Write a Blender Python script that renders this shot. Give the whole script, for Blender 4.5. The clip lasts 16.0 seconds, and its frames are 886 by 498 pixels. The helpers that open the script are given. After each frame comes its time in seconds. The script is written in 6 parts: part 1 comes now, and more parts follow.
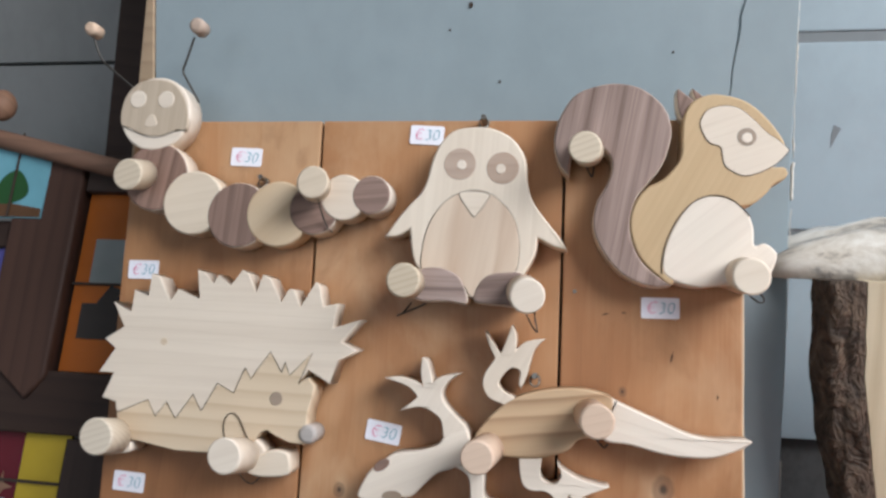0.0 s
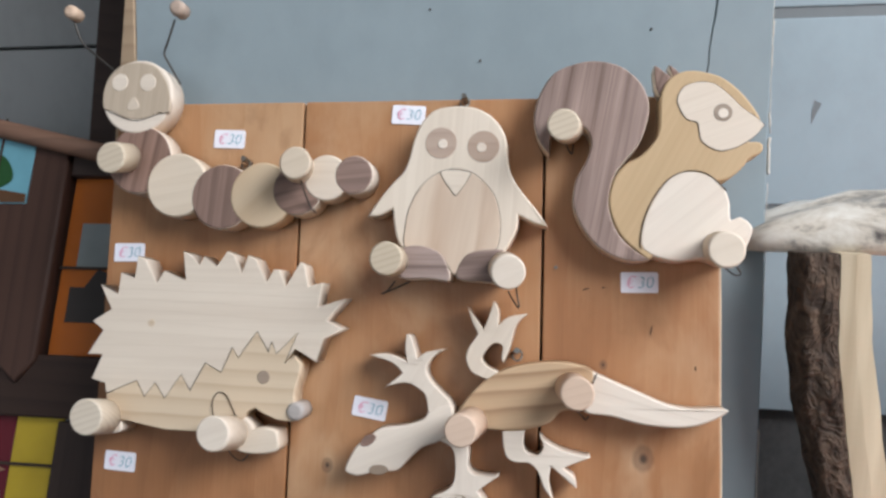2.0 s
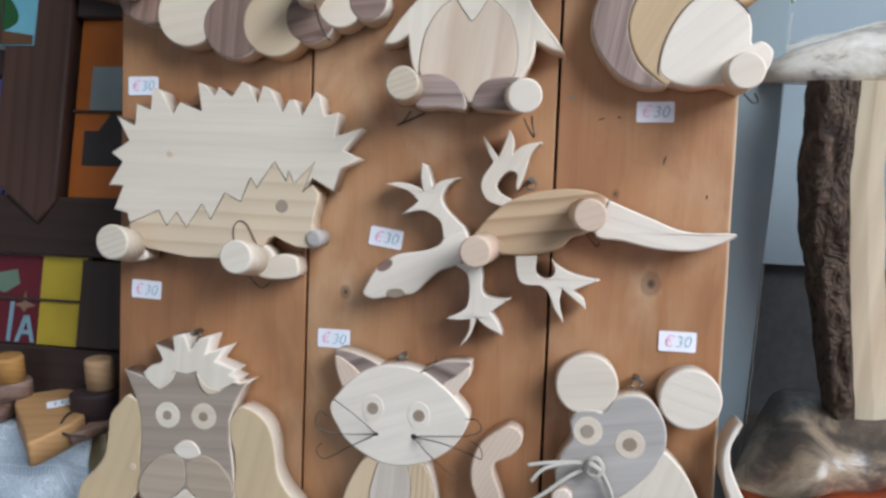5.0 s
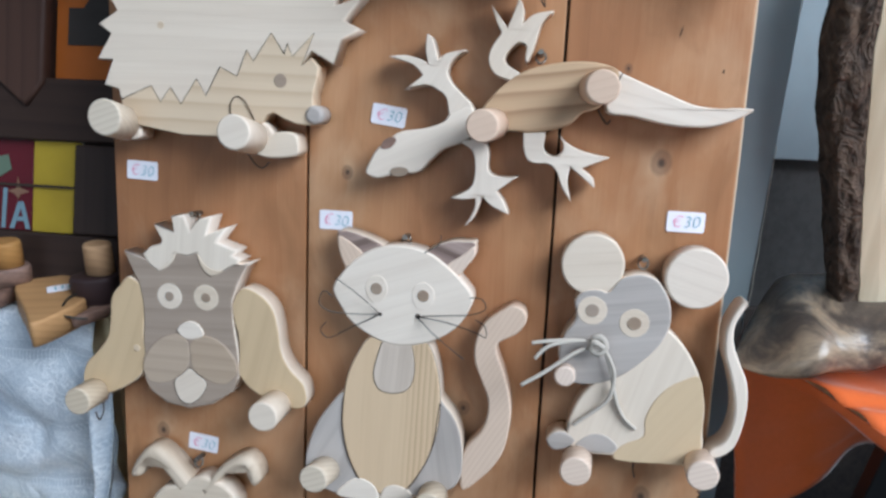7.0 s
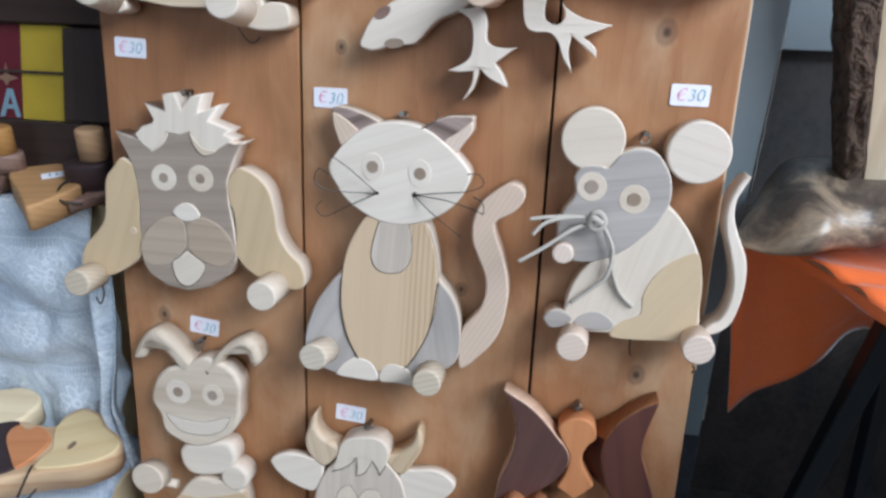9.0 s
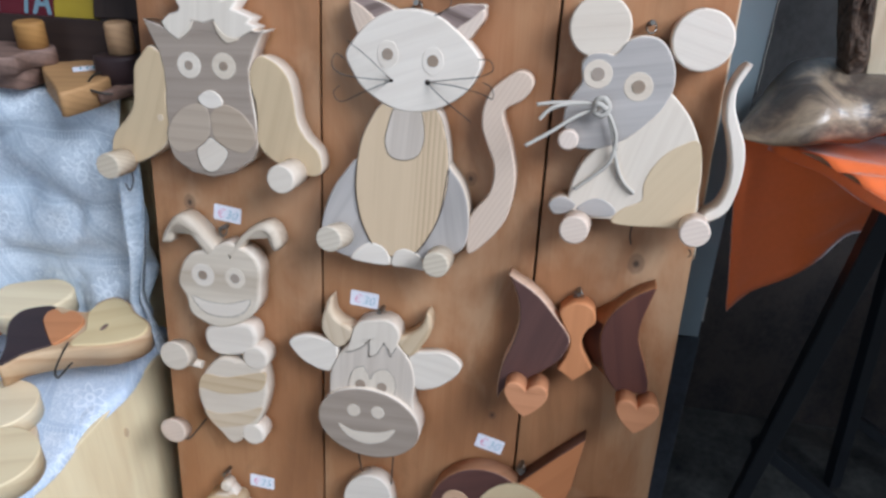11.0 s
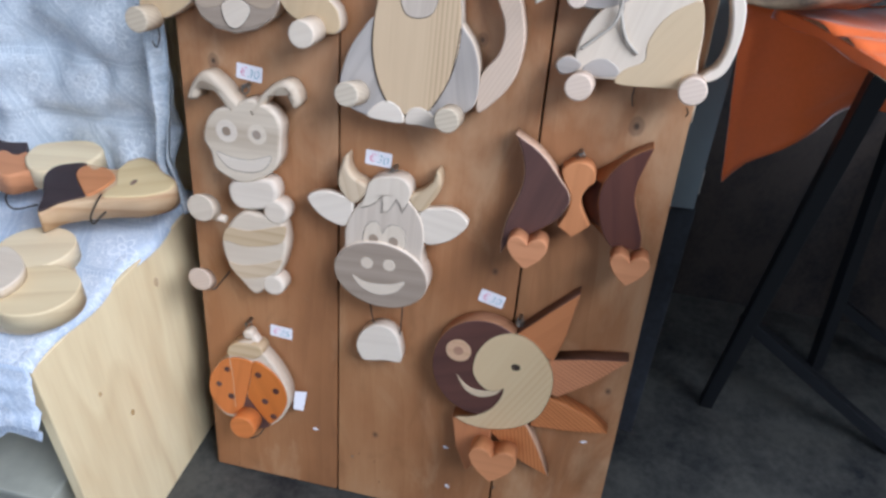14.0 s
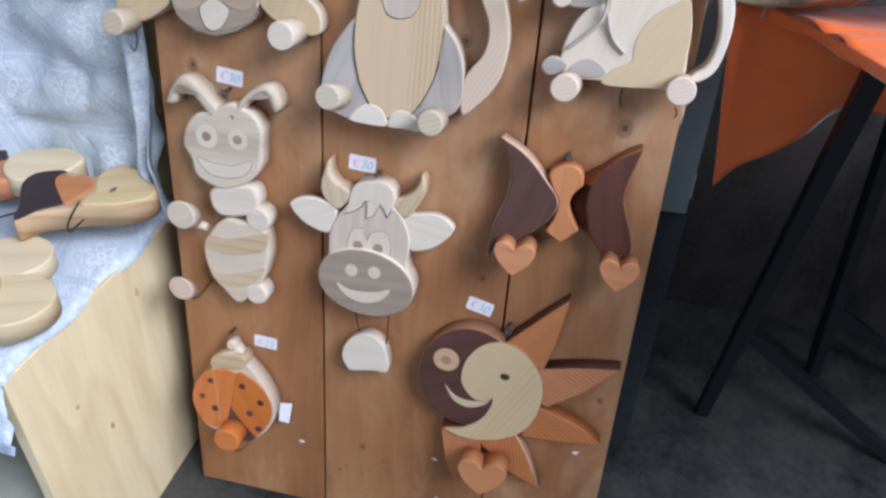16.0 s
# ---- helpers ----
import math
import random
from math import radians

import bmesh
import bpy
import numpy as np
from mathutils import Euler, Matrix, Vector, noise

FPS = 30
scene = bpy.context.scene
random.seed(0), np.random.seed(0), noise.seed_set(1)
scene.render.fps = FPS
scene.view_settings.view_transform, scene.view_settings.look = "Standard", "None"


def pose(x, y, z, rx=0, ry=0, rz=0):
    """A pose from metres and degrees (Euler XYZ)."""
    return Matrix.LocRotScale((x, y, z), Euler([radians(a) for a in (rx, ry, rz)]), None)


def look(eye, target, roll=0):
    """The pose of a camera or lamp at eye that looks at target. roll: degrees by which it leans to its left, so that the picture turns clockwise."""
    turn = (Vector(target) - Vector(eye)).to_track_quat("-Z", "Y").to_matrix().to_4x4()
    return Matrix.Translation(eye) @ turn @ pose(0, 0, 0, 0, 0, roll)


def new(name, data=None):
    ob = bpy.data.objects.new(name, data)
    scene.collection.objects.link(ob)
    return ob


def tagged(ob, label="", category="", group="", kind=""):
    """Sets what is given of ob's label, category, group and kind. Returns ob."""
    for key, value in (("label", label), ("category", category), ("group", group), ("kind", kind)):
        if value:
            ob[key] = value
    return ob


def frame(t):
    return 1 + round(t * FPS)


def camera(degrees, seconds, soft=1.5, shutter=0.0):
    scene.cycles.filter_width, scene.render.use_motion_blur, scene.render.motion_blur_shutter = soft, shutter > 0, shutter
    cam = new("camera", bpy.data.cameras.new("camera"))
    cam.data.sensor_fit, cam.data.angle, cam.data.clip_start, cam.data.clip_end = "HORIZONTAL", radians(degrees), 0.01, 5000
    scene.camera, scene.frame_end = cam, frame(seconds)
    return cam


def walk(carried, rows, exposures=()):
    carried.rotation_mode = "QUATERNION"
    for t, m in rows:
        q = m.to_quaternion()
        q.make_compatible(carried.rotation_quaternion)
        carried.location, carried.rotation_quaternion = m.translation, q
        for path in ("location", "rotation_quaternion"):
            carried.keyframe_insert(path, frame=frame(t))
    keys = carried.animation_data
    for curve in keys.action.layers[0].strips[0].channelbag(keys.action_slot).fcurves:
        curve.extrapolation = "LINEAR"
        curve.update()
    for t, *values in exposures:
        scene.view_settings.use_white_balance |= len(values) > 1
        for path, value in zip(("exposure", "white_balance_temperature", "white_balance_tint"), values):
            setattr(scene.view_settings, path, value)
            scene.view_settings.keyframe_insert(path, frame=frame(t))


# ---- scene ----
cam = camera(64.0, 16.0, soft=2.8)
# The display board leans back against the panel behind it; its own frame has u across, v up and -y out of its face.
LEAN_BACK = 9.0
BOARD = pose(0, 0, 0, -LEAN_BACK, 0, 0)
PATH = [
    (0.0, 0.5083, -0.7517, 1.2515, 96.68, -2.72, 9.47),
    (0.5, 0.5106, -0.7562, 1.2541, 97.02, -2.45, 8.89),
    (1.0, 0.5148, -0.7569, 1.2500, 96.77, -2.30, 8.49),
    (1.5, 0.5207, -0.7586, 1.2490, 96.09, -2.02, 8.84),
    (2.0, 0.5200, -0.7594, 1.2470, 95.24, -1.84, 8.93),
    (2.5, 0.5172, -0.7599, 1.2419, 93.64, -2.00, 9.00),
    (3.0, 0.5191, -0.7572, 1.2313, 91.41, -2.26, 8.85),
    (3.5, 0.5157, -0.7578, 1.2169, 89.83, -2.20, 9.20),
    (4.0, 0.5175, -0.7660, 1.2049, 88.86, -2.11, 9.33),
    (6.3, 0.5070, -0.7656, 1.1573, 82.21, -2.12, 9.51),
    (6.5, 0.5065, -0.7614, 1.1559, 81.47, -1.92, 9.40),
    (7.0, 0.5034, -0.7569, 1.1420, 79.60, -2.46, 9.06),
    (7.5, 0.5018, -0.7578, 1.1197, 78.40, -2.46, 8.52),
    (8.0, 0.5015, -0.7583, 1.1130, 76.93, -2.38, 9.19),
    (8.5, 0.5073, -0.7554, 1.1056, 74.76, -2.23, 9.26),
    (9.0, 0.5133, -0.7559, 1.0925, 73.47, -2.29, 9.41),
    (9.5, 0.5172, -0.7640, 1.0751, 72.19, -2.29, 10.16),
    (9.7, 0.5176, -0.7655, 1.0735, 71.31, -2.34, 10.25),
    (11.8, 0.5462, -0.8560, 1.0108, 68.50, -3.06, 11.98),
    (12.0, 0.5459, -0.8650, 1.0091, 68.00, -2.86, 12.24),
    (12.5, 0.5535, -0.8721, 0.9967, 67.83, -3.23, 12.42),
    (13.0, 0.5517, -0.8688, 0.9917, 64.48, -3.65, 12.35),
    (13.5, 0.5538, -0.8746, 0.9770, 63.22, -3.95, 12.50),
    (14.0, 0.5585, -0.8930, 0.9870, 62.83, -4.08, 12.70),
    (14.5, 0.5484, -0.8740, 0.9722, 62.45, -4.38, 13.00),
    (15.0, 0.5613, -0.8721, 0.9743, 63.13, -4.00, 13.16),
    (15.5, 0.5668, -0.8744, 0.9717, 62.90, -4.16, 12.79),
    (16.0, 0.5712, -0.8711, 0.9729, 63.68, -3.84, 12.38),
]
walk(cam, [(t, BOARD @ pose(x, y, z, rx, ry, rz)) for t, x, y, z, rx, ry, rz in PATH], [(0.0, -0.04, 6350, 12), (2.5, -0.06, 6350, 12.5), (4.0, -0.13, 6080, 10.5), (6.5, -0.04, 5760, 8.5), (9.5, 0.01, 5730, 9.5), (12.0, 0.0, 5700, 12), (14.0, 0.06, 5780, 13.5), (16.0, 0.11, 5760, 13.5)])

# ---- light: daylight through the side opening, a little sky, an added fill lamp ----
world = bpy.data.worlds.new("sky")
scene.world = world
world.use_nodes = True
wn = world.node_tree
sky = wn.nodes.new("ShaderNodeTexSky")
sky.sky_type, sky.sun_disc = "NISHITA", False
sky.sun_elevation, sky.sun_rotation = radians(38), radians(80)
wn.nodes["Background"].inputs["Strength"].default_value = 0.12
wn.links.new(sky.outputs[0], wn.nodes["Background"].inputs["Color"])


def area_lamp(name, m, w, h, power, colour):
    la = bpy.data.lights.new(name, "AREA")
    la.shape, la.size, la.size_y, la.energy, la.color = "RECTANGLE", w, h, power, colour
    ob = new(name, la)
    ob.matrix_world = m
    return ob


area_lamp("daylight_side", look((3.1, -1.62, 3.4), (0.4, 0.1, 1.0)), 2.5, 1.9, 226, (0.95, 0.98, 1.0))
# fill lamp added behind the camera to soften the frontal shadows
area_lamp("daylight_door", look((-0.6, -3.9, 1.7), (0.0, 0.0, 0.9)), 2.0, 1.7, 25, (0.82, 0.90, 1.0))


from mathutils import geometry


# ---- helpers ----
def thing(name, m, label, category, group="", kind=""):
    ob = new(name)
    ob.matrix_world = m
    ob.empty_display_size = 0.05
    return tagged(ob, label, category, group, kind)


def finish(bm, name):
    bmesh.ops.recalc_face_normals(bm, faces=bm.faces)
    me = bpy.data.meshes.new(name)
    bm.to_mesh(me)
    bm.free()
    return me


def part(name, bm, mat, parent=None, label="", grain=None, m=None, side=None):
    """Link a bmesh as one mesh object. grain: degrees in the face's plane along which the wood runs; side: the wood of its sawn edges."""
    if grain is not None:
        turn = Matrix.Rotation(radians(-grain), 4, "Y")
        bm.transform(turn.inverted())
    me = finish(bm, name)
    me.materials.append(mat)
    if side is not None:
        me.materials.append(side)
        for f in me.polygons:
            f.material_index = int(abs(f.normal.y) < 0.55)
    ob = new(name, me)
    if parent is not None:
        ob.parent = parent
    base = m if m is not None else Matrix.Identity(4)
    ob.matrix_basis = base @ turn if grain is not None else base
    return tagged(ob, label)


def mm(pts):
    return [Vector((x / 1000, y / 1000)) for x, y in pts]


def area(o):
    return sum(a.x * b.y - b.x * a.y for a, b in zip(o, o[1:] + o[:1])) / 2


def curve(pts, n=5):
    """A smooth closed outline through the points (millimetres)."""
    p, out = mm(pts), []
    k = len(p)
    for i in range(k):
        a, b, c, d = p[i - 1], p[i], p[(i + 1) % k], p[(i + 2) % k]
        if (c - b).length < 1e-6:  # a point given twice is a corner
            continue
        for j in range(n):
            t = j / n
            out.append(0.5 * (2 * b + (c - a) * t + (2 * a - 5 * b + 4 * c - d) * t * t + (3 * b - a - 3 * c + d) * t ** 3))
    return out


def jag(pts):
    """A closed outline with straight edges and sharp corners."""
    return mm(pts)


def soft(pts, n=3):
    """A closed outline, smooth but for its sharp tips."""
    out = []
    for i, p in enumerate(pts):
        a, b = Vector(p) - Vector(pts[i - 1]), Vector(pts[(i + 1) % len(pts)]) - Vector(p)
        out += [p, p] if abs(a.angle_signed(b)) > radians(75) else [p]
    return curve(out, n)


def oval(u, v, ru, rv=None, n=40, tilt=0.0):
    rv, c, s = rv or ru, math.cos(radians(tilt)), math.sin(radians(tilt))
    return [Vector(((u + ru * math.cos(a) * c - rv * math.sin(a) * s) / 1000, (v + ru * math.cos(a) * s + rv * math.sin(a) * c) / 1000))
            for a in (2 * math.pi * i / n for i in range(n))]


def grown(o, d):
    """The outline moved outward by d metres."""
    k, out = len(o), []
    for i in range(k):
        e1, e2 = (o[i] - o[i - 1]), (o[(i + 1) % k] - o[i])
        n1, n2 = Vector((e1.y, -e1.x)), Vector((e2.y, -e2.x))
        n1 = n1.normalized() if n1.length > 1e-9 else n1
        n2 = n2.normalized() if n2.length > 1e-9 else n2
        m = n1 + n2
        m = m.normalized() if m.length > 1e-6 else n1
        out.append(o[i] + m * (d / max(0.45, m.dot(n1))))
    return out


def slab(o, front, thick, bevel=0.0018, whole=False):
    """A board sawn along the outline: its face stands `front` metres out, with eased edges."""
    o = list(o) if area(list(o)) > 0 else list(o)[::-1]
    bm = bmesh.new()
    rings = []
    steps = [(0, front - thick), (0, front - bevel - min(0.0008, (thick - bevel) * 0.4)), (0, front - bevel)]
    n = 5 if bevel > 0.004 else 2
    steps += [(bevel * (1 - math.cos(a)), front - bevel * (1 - math.sin(a))) for a in (math.pi / 2 * i / n for i in range(1, n))] + [(bevel, front)]
    for inset, y in steps:
        rings.append([bm.verts.new((p.x, -y, p.y)) for p in grown(o, -inset)])
    k = len(o)
    for a, b in zip(rings, rings[1:]):
        for i in range(k):
            f = bm.faces.new((a[i], a[(i + 1) % k], b[(i + 1) % k], b[i]))
            f.smooth = True
    if whole:
        bm.faces.new(rings[0][::-1])
        bm.faces.new(rings[-1])
        return bm
    for tri in geometry.tessellate_polygon([[Vector((p.x, p.y, 0)) for p in o]]):
        if len(set(tri)) == 3:
            for ring in (rings[0], rings[-1]):
                try:
                    bm.faces.new([ring[i] for i in tri])
                except ValueError:
                    pass
    return bm


def groove(o, front, width=0.0008):
    """The dark saw cut round an inlaid piece."""
    o = list(o) if area(list(o)) > 0 else list(o)[::-1]
    bm, y, k = bmesh.new(), -(front + 0.0003), len(o)
    a = [bm.verts.new((p.x, y, p.y)) for p in grown(o, -width * 0.4)]
    b = [bm.verts.new((p.x, y, p.y)) for p in grown(o, width * 0.6)]
    for i in range(k):
        bm.faces.new((a[i], a[(i + 1) % k], b[(i + 1) % k], b[i]))
    return bm


def tube(points, r, sides=7, taper=1.0, bm=None):
    """A wire or string along 3D points."""
    bm = bm or bmesh.new()
    p = [Vector(q) for q in points]
    rings = []
    for i, q in enumerate(p):
        d = (p[min(i + 1, len(p) - 1)] - p[max(i - 1, 0)]).normalized()
        x = d.cross(Vector((0.13, 0.27, 0.95))).normalized()
        z = d.cross(x)
        rr = r * (1 + (taper - 1) * i / max(1, len(p) - 1))
        rings.append([bm.verts.new(q + (x * math.cos(a) + z * math.sin(a)) * rr) for a in (2 * math.pi * j / sides for j in range(sides))])
    for a, b in zip(rings, rings[1:]):
        for j in range(sides):
            bm.faces.new((a[j], a[(j + 1) % sides], b[(j + 1) % sides], b[j])).smooth = True
    bm.faces.new(rings[0][::-1])
    bm.faces.new(rings[-1])
    return bm


def bend(points, n=6):
    """A smooth open line through 3D points."""
    p, out = [Vector(q) for q in points], []
    for i in range(len(p) - 1):
        a, b, c, d = p[max(i - 1, 0)], p[i], p[i + 1], p[min(i + 2, len(p) - 1)]
        for j in range(n):
            t = j / n
            out.append(0.5 * (2 * b + (c - a) * t + (2 * a - 5 * b + 4 * c - d) * t * t + (3 * b - a - 3 * c + d) * t ** 3))
    return out + [p[-1]]


def box(x0, x1, y0, y1, z0, z1, bevel=0.0, bm=None):
    bm = bm or bmesh.new()
    v = [bm.verts.new((x, y, z)) for x in (x0, x1) for y in (y0, y1) for z in (z0, z1)]
    fs = [bm.faces.new([v[i] for i in q]) for q in ((0, 1, 3, 2), (4, 6, 7, 5), (0, 4, 5, 1), (2, 3, 7, 6), (0, 2, 6, 4), (1, 5, 7, 3))]
    if bevel:
        es = list({e for f in fs for e in f.edges})
        bmesh.ops.bevel(bm, geom=es, offset=bevel, segments=2, affect="EDGES", profile=0.6)
    return bm


# ---- materials ----
class Nodes:
    def __init__(self, name):
        self.mat = bpy.data.materials.new(name)
        self.mat.use_nodes = True
        self.t = self.mat.node_tree
        self.b = self.t.nodes["Principled BSDF"]

    def n(self, kind, **kw):
        node = self.t.nodes.new("ShaderNode" + kind)
        for k, v in kw.items():
            if k == "operation":
                node.operation = v
            elif k == "blend_type":
                node.blend_type = v
            elif k == "data_type":
                node.data_type = v
            else:
                node.inputs[k].default_value = v
        return node

    def link(self, a, b):
        self.t.links.new(a, b)

    def math(self, op, a, b=None, c=None):
        node = self.n("Math", operation=op)
        for i, v in enumerate((a, b, c)):
            if v is None:
                continue
            if isinstance(v, (int, float)):
                node.inputs[i].default_value = v
            else:
                self.link(v, node.inputs[i])
        return node.outputs[0]

    def ramp(self, fac, *stops):
        r = self.n("ValToRGB")
        el = r.color_ramp.elements
        while len(el) < len(stops):
            el.new(0.5)
        for e, (p, c) in zip(el, stops):
            e.position, e.color = p, (*c, 1) if len(c) == 3 else c
        self.link(fac, r.inputs[0])
        return r.outputs[0]

    def mix(self, fac, a, b, blend="MIX"):
        m = self.n("Mix", data_type="RGBA", blend_type=blend)
        for sock, v in ((m.inputs[0], fac), (m.inputs[6], a), (m.inputs[7], b)):
            if isinstance(v, (int, float)):
                sock.default_value = v
            elif isinstance(v, tuple):
                sock.default_value = (*v, 1)
            else:
                self.link(v, sock)
        return m.outputs[2]

    def coords(self, scale=(1, 1, 1), vary=0.0, rotate=(0, 0, 0)):
        co = self.n("TexCoord").outputs["Object"]
        if vary:
            rnd = self.n("ObjectInfo").outputs["Random"]
            off = self.n("CombineXYZ")
            for i, f in enumerate((vary, vary * 0.37, vary * 0.71)):
                self.link(self.math("MULTIPLY", rnd, f), off.inputs[i])
            add = self.n("VectorMath", operation="ADD")
            self.link(co, add.inputs[0])
            self.link(off.outputs[0], add.inputs[1])
            co = add.outputs[0]
        mp = self.n("Mapping")
        mp.inputs["Scale"].default_value = scale
        mp.inputs["Rotation"].default_value = rotate
        self.link(co, mp.inputs["Vector"])
        return mp.outputs[0]

    def noise(self, co, scale=1.0, detail=4.0, rough=0.55, distort=0.0):
        n = self.n("TexNoise", Scale=scale, Detail=detail, Roughness=rough, Distortion=distort)
        self.link(co, n.inputs["Vector"])
        return n.outputs["Fac"]

    def bump(self, height, strength=0.2, dist=0.001):
        b = self.n("Bump", Strength=strength, Distance=dist)
        self.link(height, b.inputs["Height"])
        self.link(b.outputs[0], self.b.inputs["Normal"])

    def done(self, colour=None, rough=0.5, spec=None, metal=0.0):
        if colour is not None:
            if isinstance(colour, tuple):
                self.b.inputs["Base Color"].default_value = (*colour, 1)
            else:
                self.link(colour, self.b.inputs["Base Color"])
        if isinstance(rough, (int, float)):
            self.b.inputs["Roughness"].default_value = rough
        else:
            self.link(rough, self.b.inputs["Roughness"])
        self.b.inputs["Metallic"].default_value = metal
        if spec is not None:
            self.b.inputs["Specular IOR Level"].default_value = spec
        return self.mat


def wood(name, light, dark, rings=55.0, contrast=0.5, rough=0.62, fibre=0.25, vary=3.0, stain=0.25, wander=0.05, side=None, tone_range=0.26):
    """Sawn and sanded wood; the grain runs along the object's own x. wander: how far the year rings bend, in metres;
    side: (from, to) across the grain, in metres, over which the rings come to show."""
    k = Nodes(name)
    co = k.coords((1, 1, 1), vary)
    sep = k.n("SeparateXYZ")
    k.link(co, sep.inputs[0])
    slow = k.noise(k.coords((1.6, 6, 6), vary), 1.0, 1.5)
    ripple = k.noise(k.coords((11, 30, 30), vary), 1.0, 2.0)
    # year rings: bands across the grain, bent by a slow noise
    pos = k.math("ADD", k.math("MULTIPLY", sep.outputs[2], rings), k.math("MULTIPLY", slow, rings * wander))
    pos = k.math("ADD", pos, k.math("MULTIPLY", ripple, rings * 0.004))
    pos = k.math("ADD", pos, k.math("MULTIPLY", sep.outputs[1], rings * 0.5))
    saw = k.math("FRACT", pos)
    # the late wood darkens slowly and ends at once
    band = k.math("MULTIPLY", k.math("POWER", saw, 2.6), k.math("MINIMUM", k.math("MULTIPLY", k.math("SUBTRACT", 1.0, saw), 7.0), 1.0))
    patchy = k.noise(k.coords((3, 14, 14), vary * 1.7), 1.0, 2.0)
    band = k.math("MULTIPLY", band, k.math("ADD", 0.35, k.math("MULTIPLY", patchy, 1.3)))
    if side:
        own = k.n("SeparateXYZ")
        k.link(k.n("TexCoord").outputs["Object"], own.inputs[0])
        rise = k.n("MapRange", **{"From Min": side[0], "From Max": side[1]})
        k.link(own.outputs[2], rise.inputs["Value"])
        band = k.math("MULTIPLY", band, rise.outputs[0])
    fib = k.noise(k.coords((10, 520, 520), vary), 1.0, 3.0, 0.6)
    streak = k.noise(k.coords((2.5, 110, 110), vary), 1.0, 3.0, 0.6)
    blot = k.noise(k.coords((3.5, 28, 28), vary), 1.0, 3.0)
    v = k.math("ADD", k.math("MULTIPLY", band, contrast), k.math("MULTIPLY", fib, fibre * 0.6))
    v = k.math("ADD", v, k.math("MULTIPLY", streak, fibre * 0.9))
    v = k.math("ADD", v, k.math("MULTIPLY", blot, stain))
    v = k.math("SUBTRACT", v, (fibre * 1.5 + stain) * 0.40)
    col = k.ramp(v, (0.0, light), (1.0, dark))
    tone = k.n("HueSaturation")
    rnd = k.n("ObjectInfo").outputs["Random"]
    k.link(k.math("ADD", 0.92, k.math("MULTIPLY", rnd, 0.15)), tone.inputs["Value"])
    k.link(k.math("ADD", 1 + tone_range * 0.46, k.math("MULTIPLY", rnd, -tone_range)), tone.inputs["Saturation"])
    k.link(col, tone.inputs["Color"])
    col = tone.outputs[0]
    k.bump(k.math("ADD", fib, k.math("MULTIPLY", band, -0.8)), 0.3, 0.0006)
    return k.done(col, rough, 0.3)


MAPLE = wood("pale_maple", (0.77, 0.655, 0.52), (0.48, 0.365, 0.25), 60, 0.12, fibre=0.42, stain=0.45)
BIRCH = wood("white_birch", (0.79, 0.68, 0.555), (0.49, 0.37, 0.275), 75, 0.09, fibre=0.42, wander=0.05, stain=0.5)
PINE = wood("yellow_pine", (0.62, 0.455, 0.285), (0.39, 0.26, 0.14), 150, 0.13, wander=0.03, stain=0.5)
CAT_PINE = wood("cat_pine", (0.70, 0.515, 0.325), (0.38, 0.24, 0.12), 170, 0.75, wander=0.012, side=(-0.010, -0.028), stain=0.3)
PLAIN_PINE = wood("plain_pine", (0.68, 0.52, 0.335), (0.42, 0.29, 0.17), 60, 0.12, stain=0.45)
BAND_PINE = wood("banded_pine", (0.68, 0.53, 0.36), (0.42, 0.26, 0.13), 60, 0.5)
GECKO_PINE = wood("brown_pine", (0.60, 0.42, 0.26), (0.27, 0.145, 0.07), 62, 0.75)
GECKO_PALE = wood("stained_pine", (0.70, 0.55, 0.385), (0.46, 0.27, 0.14), 30, 0.35, stain=1.0)
PINK_PEG = wood("pinkish_peg_wood", (0.69, 0.51, 0.38), (0.50, 0.33, 0.22), 150, 0.25)
EYE_TAN = wood("tan_ring_wood", (0.52, 0.40, 0.32), (0.34, 0.24, 0.18), 60, 0.3)
WALNUT = wood("walnut", (0.33, 0.207, 0.16), (0.10, 0.058, 0.042), 60, 0.55, fibre=1.1, wander=0.03, stain=0.6)
TAIL = wood("grey_walnut", (0.45, 0.34, 0.295), (0.145, 0.097, 0.08), 34, 0.7, fibre=1.5, wander=0.03, stain=1.2)
GREY = wood("grey_wood", (0.385, 0.295, 0.222), (0.22, 0.163, 0.118), 45, 0.3, fibre=0.75, stain=0.6)
ASH_BLUE = wood("grey_blue_wood", (0.51, 0.458, 0.415), (0.25, 0.217, 0.195), 40, 0.2, fibre=0.6, stain=1.3)
STRIPE = wood("striped_fir", (0.76, 0.605, 0.485), (0.54, 0.375, 0.28), 190, 0.42, wander=0.02)
CHERRY = wood("cherry", (0.64, 0.27, 0.115), (0.40, 0.14, 0.05), 50, 0.3, fibre=0.4, tone_range=0.12)
ORANGE_FIR = wood("orange_fir", (0.62, 0.225, 0.072), (0.30, 0.09, 0.028), 175, 0.8, wander=0.012)
ROSEWOOD = wood("rosewood", (0.135, 0.060, 0.047), (0.026, 0.015, 0.018), 30, 0.25, fibre=0.35, stain=1.1, rough=0.38)
DARK_ROSE = wood("dark_rosewood", (0.045, 0.026, 0.027), (0.018, 0.011, 0.012), 40, 0.3, fibre=0.4, rough=0.5)
ORANGE_STAIN = wood("orange_stained_wood", (0.66, 0.205, 0.045), (0.36, 0.10, 0.02), 35, 0.3, rough=0.42, fibre=0.4, tone_range=0.05)
